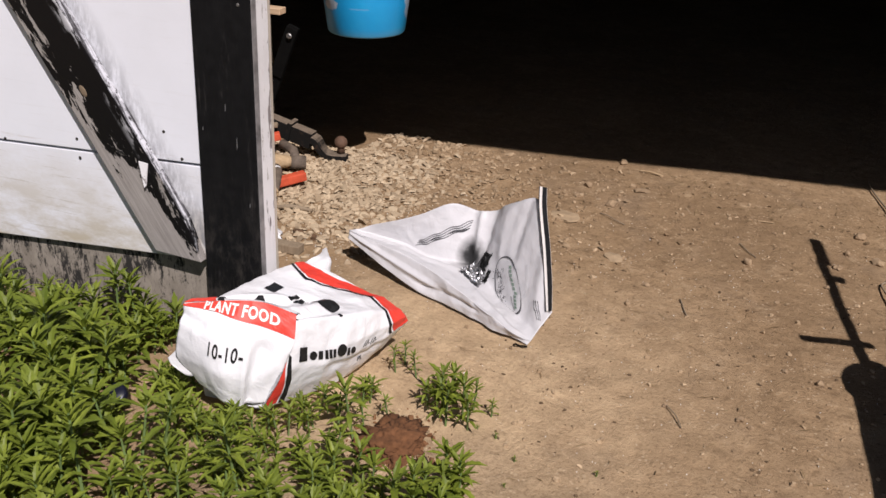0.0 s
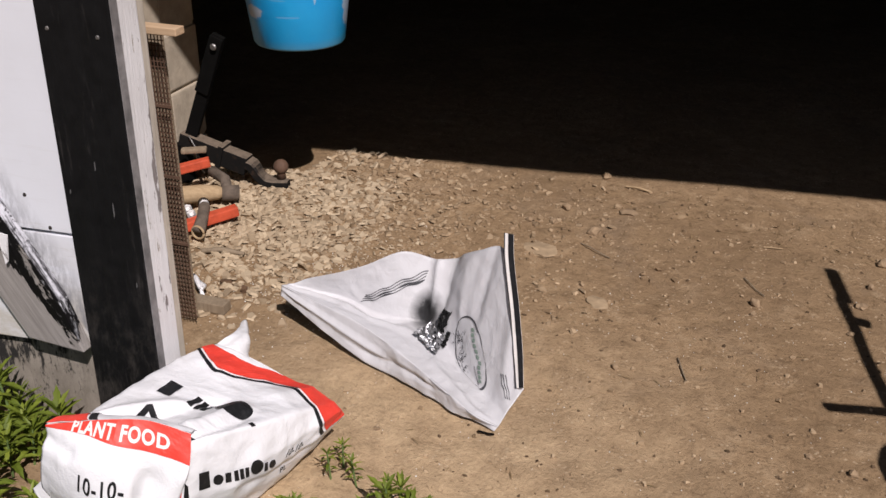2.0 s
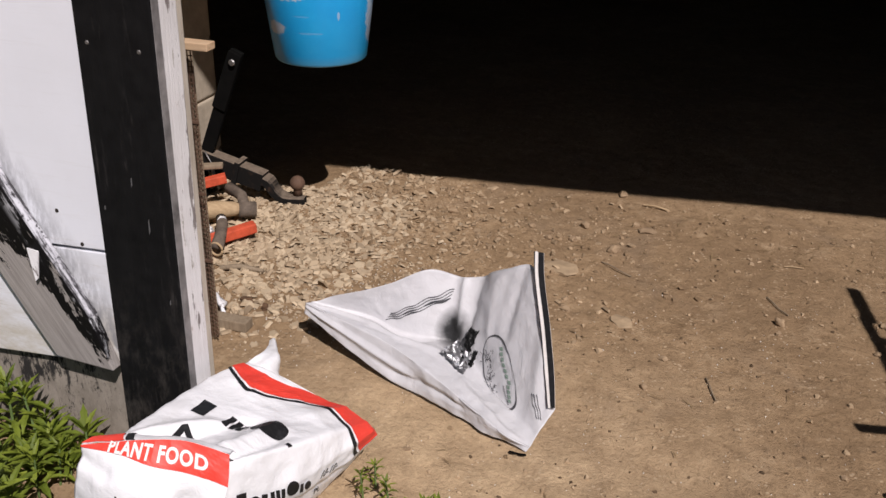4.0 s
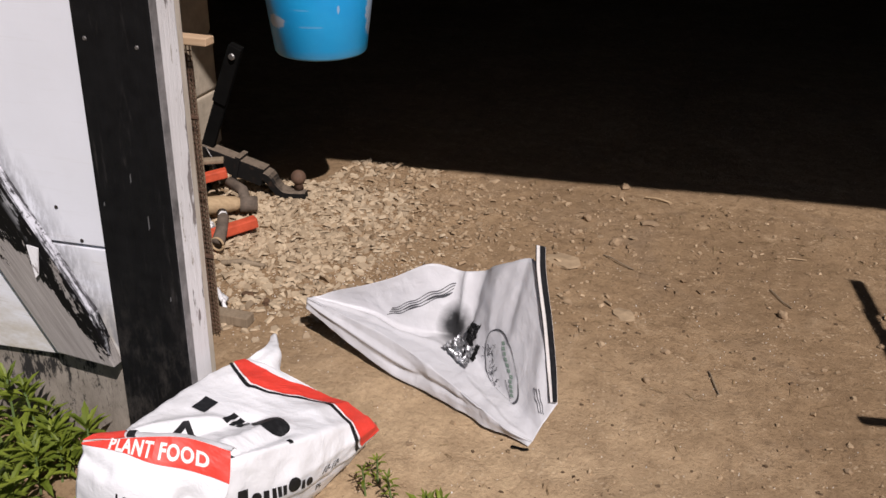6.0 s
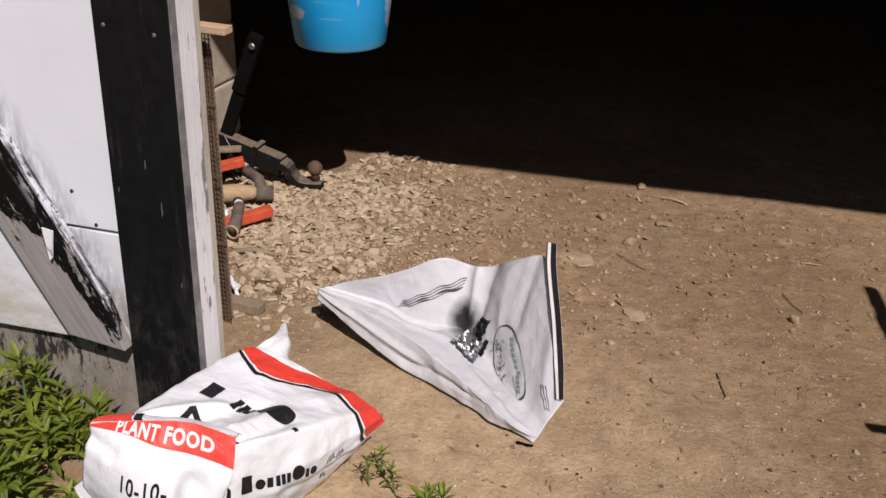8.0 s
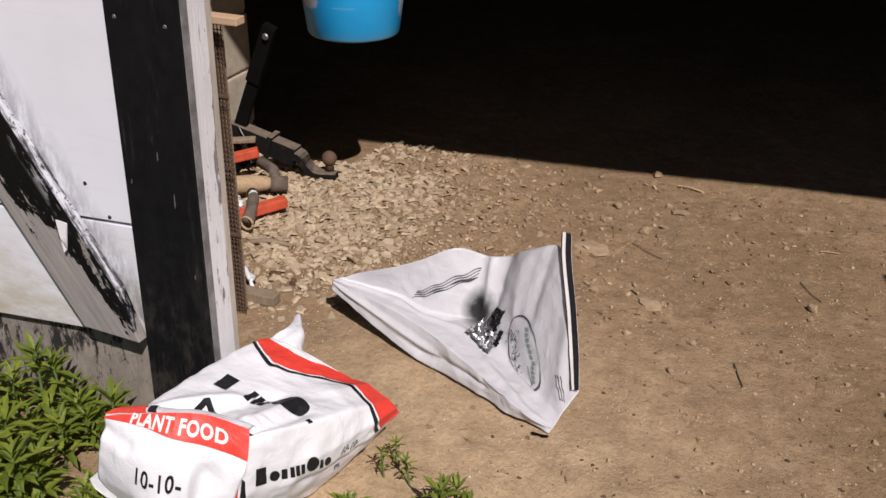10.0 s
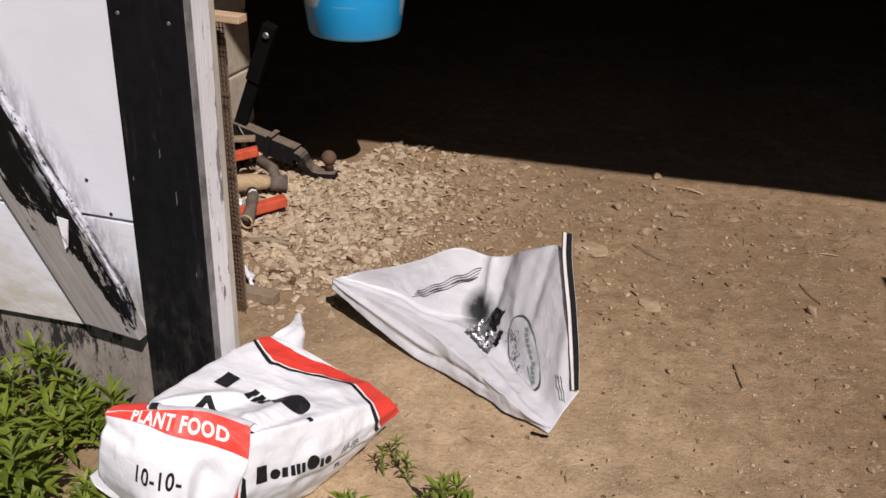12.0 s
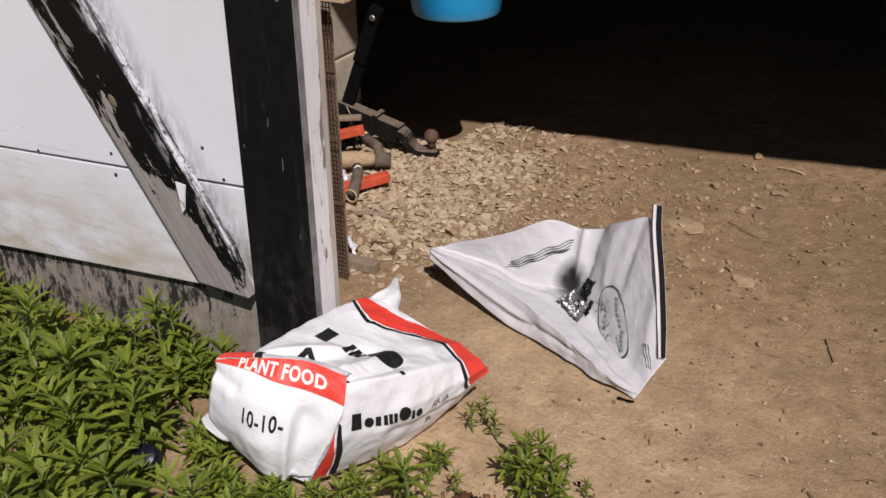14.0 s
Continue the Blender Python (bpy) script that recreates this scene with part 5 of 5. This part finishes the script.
STONES = m_stones()
for i, (x, y, r, h) in enumerate(((0.614, 1.385, 0.031, 0.020), (0.493, 1.527, 0.024, 0.020), (0.475, 1.421, 0.022, 0.012), (0.566, 1.845, 0.028, 0.020), (1.455, 1.46, 0.032, 0.022), (1.415, 1.301, 0.018, 0.014), (1.509, 1.261, 0.034, 0.018), (1.388, 1.177, 0.026, 0.012), (1.797, 1.812, 0.045, 0.024),
                                  (1.635, 1.522, 0.030, 0.010), (1.665, 1.203, 0.036, 0.010), (1.682, 1.016, 0.030, 0.010), (1.353, 0.431, 0.018, 0.014), (1.178, 0.189, 0.016, 0.012), (1.205, 0.165, 0.012, 0.008), (1.266, 0.463, 0.014, 0.007), (0.691, 1.567, 0.042, 0.010), (0.648, 1.605, 0.020, 0.012), (0.985, 1.389, 0.014, 0.008), (1.115, 1.099, 0.023, 0.018), (1.114, 1.041, 0.014, 0.010),
                                  (0.84, 0.812, 0.018, 0.008), (0.812, 0.659, 0.017, 0.012), (1.36, 1.02, 0.016, 0.010), (0.40, 1.40, 0.020, 0.012), (0.33, 1.47, 0.016, 0.012), (0.12, 0.25, 0.012, 0.007), (1.0, 0.18, 0.012, 0.008), (0.25, 1.62, 0.02, 0.012), (0.05, 1.5, 0.024, 0.014), (0.36, 0.24, 0.012, 0.005), (1.55, 1.72, 0.018, 0.01), (1.22, 0.86, 0.012, 0.006))):
    stone(i + 1, x, y, 0.8 * r, 0.75 * h, "small tan field stone half sunk in dirt")
BARK = m_simple("dark_bark", (0.13, 0.075, 0.042), 0.95, var=0.5, scale=40, bump=0.8)
PALE = m_simple("pale_flat_stone", (0.41, 0.298, 0.182), 0.9, var=0.35, scale=30, bump=0.4)
stone(40, 0.489, 1.217, 0.075, 0.008, "flat pale stone flush with the dirt", 0.6, PALE)
stone(41, 0.707, 0.966, 0.044, 0.007, "flat pale stone flush with the dirt", 0.7, PALE)

for k, (x, y, r) in enumerate(((-0.295, 0.712, 0.024), (-0.231, 0.696, 0.016))):
    stone(50 + k, x, y, r, 0.014, "dark brown lump of bark among the chips", 0.7, BARK)


# ---- weeds ----
def m_leaf(name, a, b):
    m = Mat(name, 0.5, spec=0.3)
    c = m.mix(m.ramp(m.noise(40, 3), (0.35, 0.0), (0.7, 0.5)), m.ramp(m.island(), (0.0, a), (1.0, b)), tuple(0.6 * v for v in a))
    m.color(c)
    tr = m.t.nodes.new("ShaderNodeBsdfTranslucent")
    m.link(c, tr.inputs[0])
    mx = m.t.nodes.new("ShaderNodeMixShader")
    mx.inputs[0].default_value = 0.3
    m.link(m.b.outputs[0], mx.inputs[1])
    m.link(tr.outputs[0], mx.inputs[2])
    m.link(mx.outputs[0], m.t.nodes["Material Output"].inputs[0])
    return m.m


LEAF = m_leaf("weed_leaf", (0.108, 0.150, 0.016), (0.262, 0.312, 0.040))
STEM = m_simple("weed_stem", (0.13, 0.19, 0.06), 0.6)
DRY = m_leaf("dry_leaf", (0.24, 0.16, 0.08), (0.34, 0.25, 0.13))


def leaf(vs, fs, base, heading, pitch, length, width, droop):
    """A folded lance-shaped leaf with a pair of coarse teeth on each side."""
    h = Vector((math.cos(heading), math.sin(heading), 0))
    side = Vector((-h.y, h.x, 0))
    i = len(vs)
    steps = ((0.0, 0.18), (0.28, 0.72), (0.46, 1.0), (0.52, 0.72), (0.70, 0.80), (0.76, 0.52), (1.0, 0.0))
    p, a, last = Vector(base), pitch, 0.0
    for t, w in steps:
        p = p + (h * math.cos(a) + Vector((0, 0, math.sin(a)))) * (length * (t - last))
        a -= droop * 3 * (t - last)
        last = t
        if w == 0:
            vs.append(tuple(p))
        else:
            up = Vector((0, 0, 0.35 * width * w))
            vs.extend((tuple(p + side * width * w + up), tuple(p), tuple(p - side * width * w + up)))
    for k in range(0, 15, 3):
        fs.extend(((i + k, i + k + 1, i + k + 4, i + k + 3), (i + k + 1, i + k + 2, i + k + 5, i + k + 4)))
    fs.extend(((i + 15, i + 16, i + 18), (i + 16, i + 17, i + 18)))


def stalk(vs, fs, p0, p1, r):
    i = len(vs)
    for p, rr in ((p0, r), (p1, r * 0.6)):
        for k in range(4):
            vs.append((p[0] + rr * math.cos(k * 1.57), p[1] + rr * math.sin(k * 1.57), p[2]))
    for k in range(4):
        fs.append((i + k, i + (k + 1) % 4, i + 4 + (k + 1) % 4, i + 4 + k))


def plant(rnd, lv, lf, sv, sf, x, y, h, k=1.0):
    """A weed: a stem, drooping leaves up its length and a rosette of upright ones at the tip."""
    z0 = ground_z(x, y)
    lean = Vector((rnd.gauss(0, 0.11), rnd.gauss(0, 0.11), 0)) * h
    top = Vector((x, y, z0 + h)) + lean
    stalk(sv, sf, (x, y, z0 - 0.01), top, 0.0022 + 0.012 * h)
    a = rnd.uniform(0, 6)
    big = k * min(0.027 + 0.25 * h, 0.070)
    n = int(5 + 44 * h)
    for i in range(n):
        t = 0.22 + 0.60 * i / n
        p = Vector((x, y, z0 + h * t)) + lean * t
        a += 2.4 + rnd.gauss(0, 0.25)
        length = big * rnd.uniform(0.65, 1.1)
        leaf(lv, lf, p, a, 0.62 + rnd.gauss(0, 0.25), length, length * rnd.uniform(0.10, 0.14), 0.26 + rnd.random() * 0.25)
    n = int(8 + 24 * h)
    for i in range(n):
        t = 0.84 + 0.16 * i / n
        p = Vector((x, y, z0 + h * t)) + lean * t
        a += 2.4 + rnd.gauss(0, 0.2)
        length = big * rnd.uniform(0.75, 1.1) * (1.08 - 0.45 * i / n)
        leaf(lv, lf, p, a, 0.50 + 0.75 * i / n + rnd.gauss(0, 0.12), length, length * rnd.uniform(0.10, 0.14), 0.12 + rnd.random() * 0.16)


def plant_object(rnd, x, y, h, label, k=1.0):
    lv, lf, sv, sf = [], [], [], []
    plant(rnd, lv, lf, sv, sf, x, y, h, k)
    th = tagged(empty("weed", (x, y, 0)), label, "weed", "weeds at the edge of the dirt")
    for nm, v, f, mt in (("leaves", lv, lf, LEAF), ("stem", sv, sf, STEM)):
        me = bpy.data.meshes.new(nm)
        me.from_pydata([(p[0] - x, p[1] - y, p[2]) for p in v], [], f)
        me.materials.append(mt)
        ob = new(nm, me)
        ob.parent = th


def in_weeds(x, y):
    edge = 0.56 + 0.05 * math.sin(9 * y) + 0.04 * noise.noise((x * 6, y * 6, 0))
    if y < -0.28:
        edge += 0.09
    if y > -0.06:
        edge = 0.36 - 0.5 * (y + 0.06)
    if x > edge or y > (-0.035 if x < 0.02 else 0.02):
        return 0.0
    if -0.06 < x < 0.33 and y > -0.29 + 0.25 * max(0, x - 0.05) and y > -0.33 and x < 0.16 + 0.5 * (y + 0.33):
        return 0.0
    if x > 0.16 and y > -0.07 - 0.35 * max(0.0, 0.36 - x):
        return 0.0 if x < 0.42 else 0.5
    if (x - 0.475) ** 2 / 0.013 + (y + 0.26) ** 2 / 0.019 < 1:
        return 0.0
    if (x + 0.53) ** 2 / 0.05 + (y + 0.54) ** 2 / 0.018 < 1:
        return 0.03
    fade = 1.0
    if x < -1.2 or y < -0.85:
        fade = max(0.0, 1.0 - 0.9 * max(-1.2 - x, -0.85 - y) - 0.5 * abs(noise.noise((x * 3, y * 3, 9.0))))
    return fade * (1.0 if noise.noise((x * 8 + 2, y * 8, 4.0)) > -0.14 else 0.10)


def weeds():
    rnd = random.Random(21)
    lv, lf, sv, sf = [], [], [], []
    n = 0
    while n < 1060:
        x, y = rnd.uniform(-2.5, 0.74), rnd.uniform(-1.75, 0.03)
        if rnd.random() > in_weeds(x, y):
            continue
        n += 1
        tall = 0.045 + 0.15 * rnd.random() + (0.06 * rnd.random() if rnd.random() < 0.2 else 0)
        if x > 0.15:
            tall *= 0.75
        if -0.2 < x < 0.35 and y > -0.50:
            tall = min(tall, 0.05 + 0.025 * rnd.random())
        if y > -0.22:
            tall = min(tall, 0.05 + 0.06 * rnd.random())
        plant(rnd, lv, lf, sv, sf, x, y, tall, 1.28 if x < -0.02 and y > -0.62 else 1.0)
    for nm, v, f, mt, lab in (("weed_leaves", lv, lf, LEAF, "dense green leafy weeds in front of the wall"), ("weed_stems", sv, sf, STEM, "pale green stems of the weeds")):
        me = bpy.data.meshes.new(nm)
        me.from_pydata(v, [], f)
        me.materials.append(mt)
        tagged(new(nm, me), lab, "weeds", kind="stuff")
    for x, y, h in ((0.335, 0.055, 0.075), (0.395, 0.05, 0.07), (0.345, 0.095, 0.06), (0.555, -0.055, 0.105), (0.585, -0.10, 0.085), (0.47, 0.015, 0.07), (0.50, -0.045, 0.10), (0.53, -0.09, 0.10), (0.57, -0.02, 0.07), (0.52, -0.01, 0.085), (0.62, -0.03, 0.04), (-0.42, -0.06, 0.20), (-0.36, -0.05, 0.17), (0.20, -0.30, 0.07), (0.26, -0.27, 0.06), (0.31, -0.23, 0.07), (0.36, -0.19, 0.07), (0.40, -0.14, 0.06), (0.12, -0.36, 0.08)):
        plant_object(rnd, x, y, h, k=0.62 if h < 0.08 else 1.0, label="small green weed with narrow leaves" if h < 0.15 else "tall green weed with narrow leaves by the wall")
    for k in range(7):
        x, y = rnd.uniform(0.60, 0.98), rnd.uniform(-0.45, -0.02)
        plant_object(rnd, x, y, rnd.uniform(0.006, 0.014), "tiny weed sprout on the bare dirt", 0.3)
    # dry stalks on the bare spot
    dv, df = [], []
    for k in range(260):
        x, y = rnd.gauss(-0.50, 0.12), rnd.gauss(-0.52, 0.08)
        leaf(dv, df, (x, y, ground_z(x, y) + 0.006), rnd.uniform(0, 6.3), rnd.uniform(0, 0.3), rnd.uniform(0.03, 0.07), 0.0022, 0.1)
    for k in range(120):
        x, y = rnd.uniform(0.3, 1.6), rnd.uniform(-0.3, 2.0)
        leaf(dv, df, (x, y, ground_z(x, y) + 0.003), rnd.uniform(0, 6.3), rnd.uniform(0, 0.2), rnd.uniform(0.015, 0.05), 0.0013, 0.08)
    for k in range(170):
        x, y = rnd.uniform(0.25, 1.7), rnd.gauss(1.62, 0.16)
        if y < 1.80:
            leaf(dv, df, (x, y, ground_z(x, y) + 0.003), rnd.uniform(0, 6.3), rnd.uniform(0, 0.25), rnd.uniform(0.02, 0.06), 0.0013, 0.08)
    me = bpy.data.meshes.new("dry_grass")
    me.from_pydata(dv, [], df)
    me.materials.append(DRY)
    tagged(new("dry_grass", me), "dry brown grass bits on the dirt", "dry grass", kind="stuff")


weeds()


def clod():
    bm = bmesh.new()
    bmesh.ops.create_icosphere(bm, subdivisions=5, radius=1.0)
    for v in bm.verts:
        k = 1 + 0.30 * noise.noise(v.co * 1.5) + 0.25 * noise.noise(v.co * 3.5) + 0.20 * noise.noise(v.co * 9) + 0.12 * noise.noise(v.co * 21)
        v.co = Vector((v.co.x * 0.070 * k, v.co.y * 0.082 * k, v.co.z * 0.036 * k))
    ob = mesh_ob("earth_clod", bm, m_simple("red_brown_earth", (0.17, 0.075, 0.032), 0.95, var=0.5, scale=40, bump=0.8), True)
    ob.location = (0.452, -0.225, 0.006)
    tagged(ob, "red-brown clod of crumbly earth among the weeds", "clod")


clod()
_r = random.Random(31)
tagged(shards("earth_crumbs", [(0.452 + _r.gauss(0, 0.05), -0.225 + _r.gauss(0, 0.055), 0.002 + 0.009 * _r.random() ** 2) for _ in range(260)], m_litter("red_earth_crumbs", (0.17, 0.08, 0.038), (0.24, 0.125, 0.06)), 0.5), "crumbs of red-brown earth round the clod", "earth crumbs", kind="stuff")


def dark_cap():
    ob = mesh_ob("plastic_cap", lathe([(0.0, 0.03), (0.024, 0.03), (0.028, 0.026), (0.03, 0.0), (0.027, 0.0), (0.025, 0.024), (0.0, 0.026)], 24), m_simple("dark_blue_plastic", (0.008, 0.009, 0.02), 0.35, var=0.3), True)
    ob.matrix_world = pose(-0.205, -0.345, 0.030, 35, 10, 0)
    tagged(ob, "dark blue plastic cap caught in the weeds", "cap")


dark_cap()


# ---- wire and twigs on the dirt ----
def ground_run(name, pts, r, mat, label, cat, lift=None):
    out = []
    for i in range(41):
        q = spline([(x, y, z) for x, y, z in pts], i / 40)
        out.append((q.x, q.y, ground_z(q.x, q.y) + q.z))
    return tagged(mesh_ob(name, tube(out, r, 6), mat, True), label, cat)


ground_run("wire", [(1.491, 2.031, 0.012), (1.502, 1.942, 0.010), (1.547, 1.764, 0.010), (1.566, 1.620, 0.012), (1.600, 1.535, 0.020), (1.611, 1.365, 0.026), (1.592, 1.220, 0.020), (1.551, 1.146, 0.010), (1.517, 1.105, 0.006), (1.515, 1.064, 0.012), (1.536, 0.976, 0.022), (1.568, 0.862, 0.047), (1.610, 0.758, 0.077), (1.691, 0.567, 0.162), (1.80, 0.33, 0.30), (1.86, 0.20, 0.42)], 0.0032, OLDWOOD, "loose cable that lies on the dirt and rises to the unseen machine", "cable")
ground_run("twig", [(0.951, 0.757, 0.004), (0.966, 0.71, 0.006), (0.984, 0.660, 0.004)], 0.0018, OLDWOOD, "thin dry twig on the dirt", "twig")
ground_run("twig", [(0.59, 1.30, 0.004), (0.64, 1.26, 0.01), (0.69, 1.235, 0.004)], 0.002, OLDWOOD, "thin dry twig beside the flat stone", "twig")
ground_run("twig", [(0.645, 1.775, 0.006), (0.69, 1.765, 0.010), (0.735, 1.758, 0.004)], 0.004, TANWOOD, "pale splinter of wood at the shadow line", "twig")
ground_run("twig", [(1.0, 0.18, 0.006), (1.03, 0.14, 0.01), (1.05, 0.10, 0.004)], 0.0016, OLDWOOD, "thin dry twig on the dirt", "twig")
ground_run("twig", [(0.572, 0.312, 0.004), (0.580, 0.303, 0.012), (0.590, 0.310, 0.004), (0.600, 0.301, 0.010), (0.610, 0.306, 0.006)], 0.0026, BLACKSTEEL, "short black cord end by the sack", "cord")


ground_run("twig", [(1.076, 1.246, 0.004), (1.10, 1.20, 0.006), (1.136, 1.151, 0.004)], 0.0018, OLDWOOD, "thin dry twig on the dirt", "twig")
ground_run("twig", [(1.117, 1.464, 0.004), (1.14, 1.468, 0.005), (1.173, 1.474, 0.004)], 0.0022, TANWOOD, "pale straw on the dirt", "twig")


# ---- unseen machine outside the doorway, guessed and shaped for its shadow on the dirt ----
def unseen_machine():
    t = tagged(empty("unseen_machine", (2.2, -0.2, 0.0)), "unseen tiller-like machine, added outside the doorway to cast the shadow on the dirt", "tiller")
    inv = Matrix.Translation((-2.2, 0.2, 0.0))
    up = lambda x, y, h: (x + 0.58 * h, y - 0.70 * h, h)

    def bar(name, pts, r, seg=10):
        bm = tube(pts, r, seg)
        bm.transform(inv)
        part(name, bm, BLACKSTEEL, t, smooth=True)

    bm = box(-0.012, 0.8, -1.1, 0.012, 0.2, 0.60, bevel=0.11)
    bm.transform(inv @ Matrix.Translation((1.735, 0.155, 0)) @ Matrix.Rotation(radians(6.5), 4, "Z"))
    part("hood", bm, BLACKSTEEL, t)
    # ellipsoid added to round the left corner of the cast shadow
    bm = bmesh.new()
    bmesh.ops.create_uvsphere(bm, u_segments=28, v_segments=16, radius=1.0)
    bm.transform(inv @ Matrix.Translation((1.832, 0.09, 0.55)) @ Matrix.Diagonal((0.10, 0.115, 0.085, 1)))
    part("fuel_tank", bm, BLACKSTEEL, t, smooth=True)
    for x in (1.93, 2.42):
        bm = lathe([(0.0, -0.05), (0.17, -0.05), (0.2, -0.03), (0.2, 0.03), (0.17, 0.05), (0.0, 0.05)], 28)
        bm.transform(inv @ Matrix.Translation((x, -0.3, 0.2)) @ Matrix.Rotation(radians(90), 4, "Y"))
        wheel = part("wheel", bm, BLACKSTEEL, t, "dark rubber wheel", smooth=True)
        bm = lathe([(0.0, -0.058), (0.05, -0.058), (0.06, -0.052), (0.06, 0.052), (0.05, 0.058), (0.0, 0.058)], 20)
        bm.transform(inv @ Matrix.Translation((x, -0.3, 0.2)) @ Matrix.Rotation(radians(90), 4, "Y"))
        part("hub", bm, DARKNAIL, wheel, "dull steel hub", smooth=True)
    bar("handle_column", [up(1.475, 0.55, 0.60), up(1.40, 0.90, 0.80), up(1.335, 1.22, 1.0)], 0.015)
    bar("grip", [up(1.348, 1.20, 0.98), up(1.312, 1.385, 1.1)], 0.019)
    # first stub below is added for a bump on the shadow's top edge
    bar("fuel_cap", [(1.86, 0.13, 0.58), (1.86, 0.13, 0.65)], 0.035, 16)
    bar("engine", [(2.15, -0.35, 0.58), (2.15, -0.35, 0.70)], 0.14, 24)
    bar("exhaust", [(2.30, -0.55, 0.55), (2.42, -0.70, 0.62), (2.50, -0.80, 0.60)], 0.03, 12)
    for k in range(4):
        bar("tine", [(1.95 + 0.15 * k, -1.0, 0.28), (1.95 + 0.15 * k, -1.18, 0.20), (1.95 + 0.15 * k, -1.22, 0.05)], 0.014, 8)
    bar("crossbar", [up(1.300, 0.672, 0.66), up(1.482, 0.705, 0.68)], 0.014)
    bar("knob", [up(1.37, 1.10, 0.92), up(1.40, 1.095, 0.92)], 0.02)


unseen_machine()
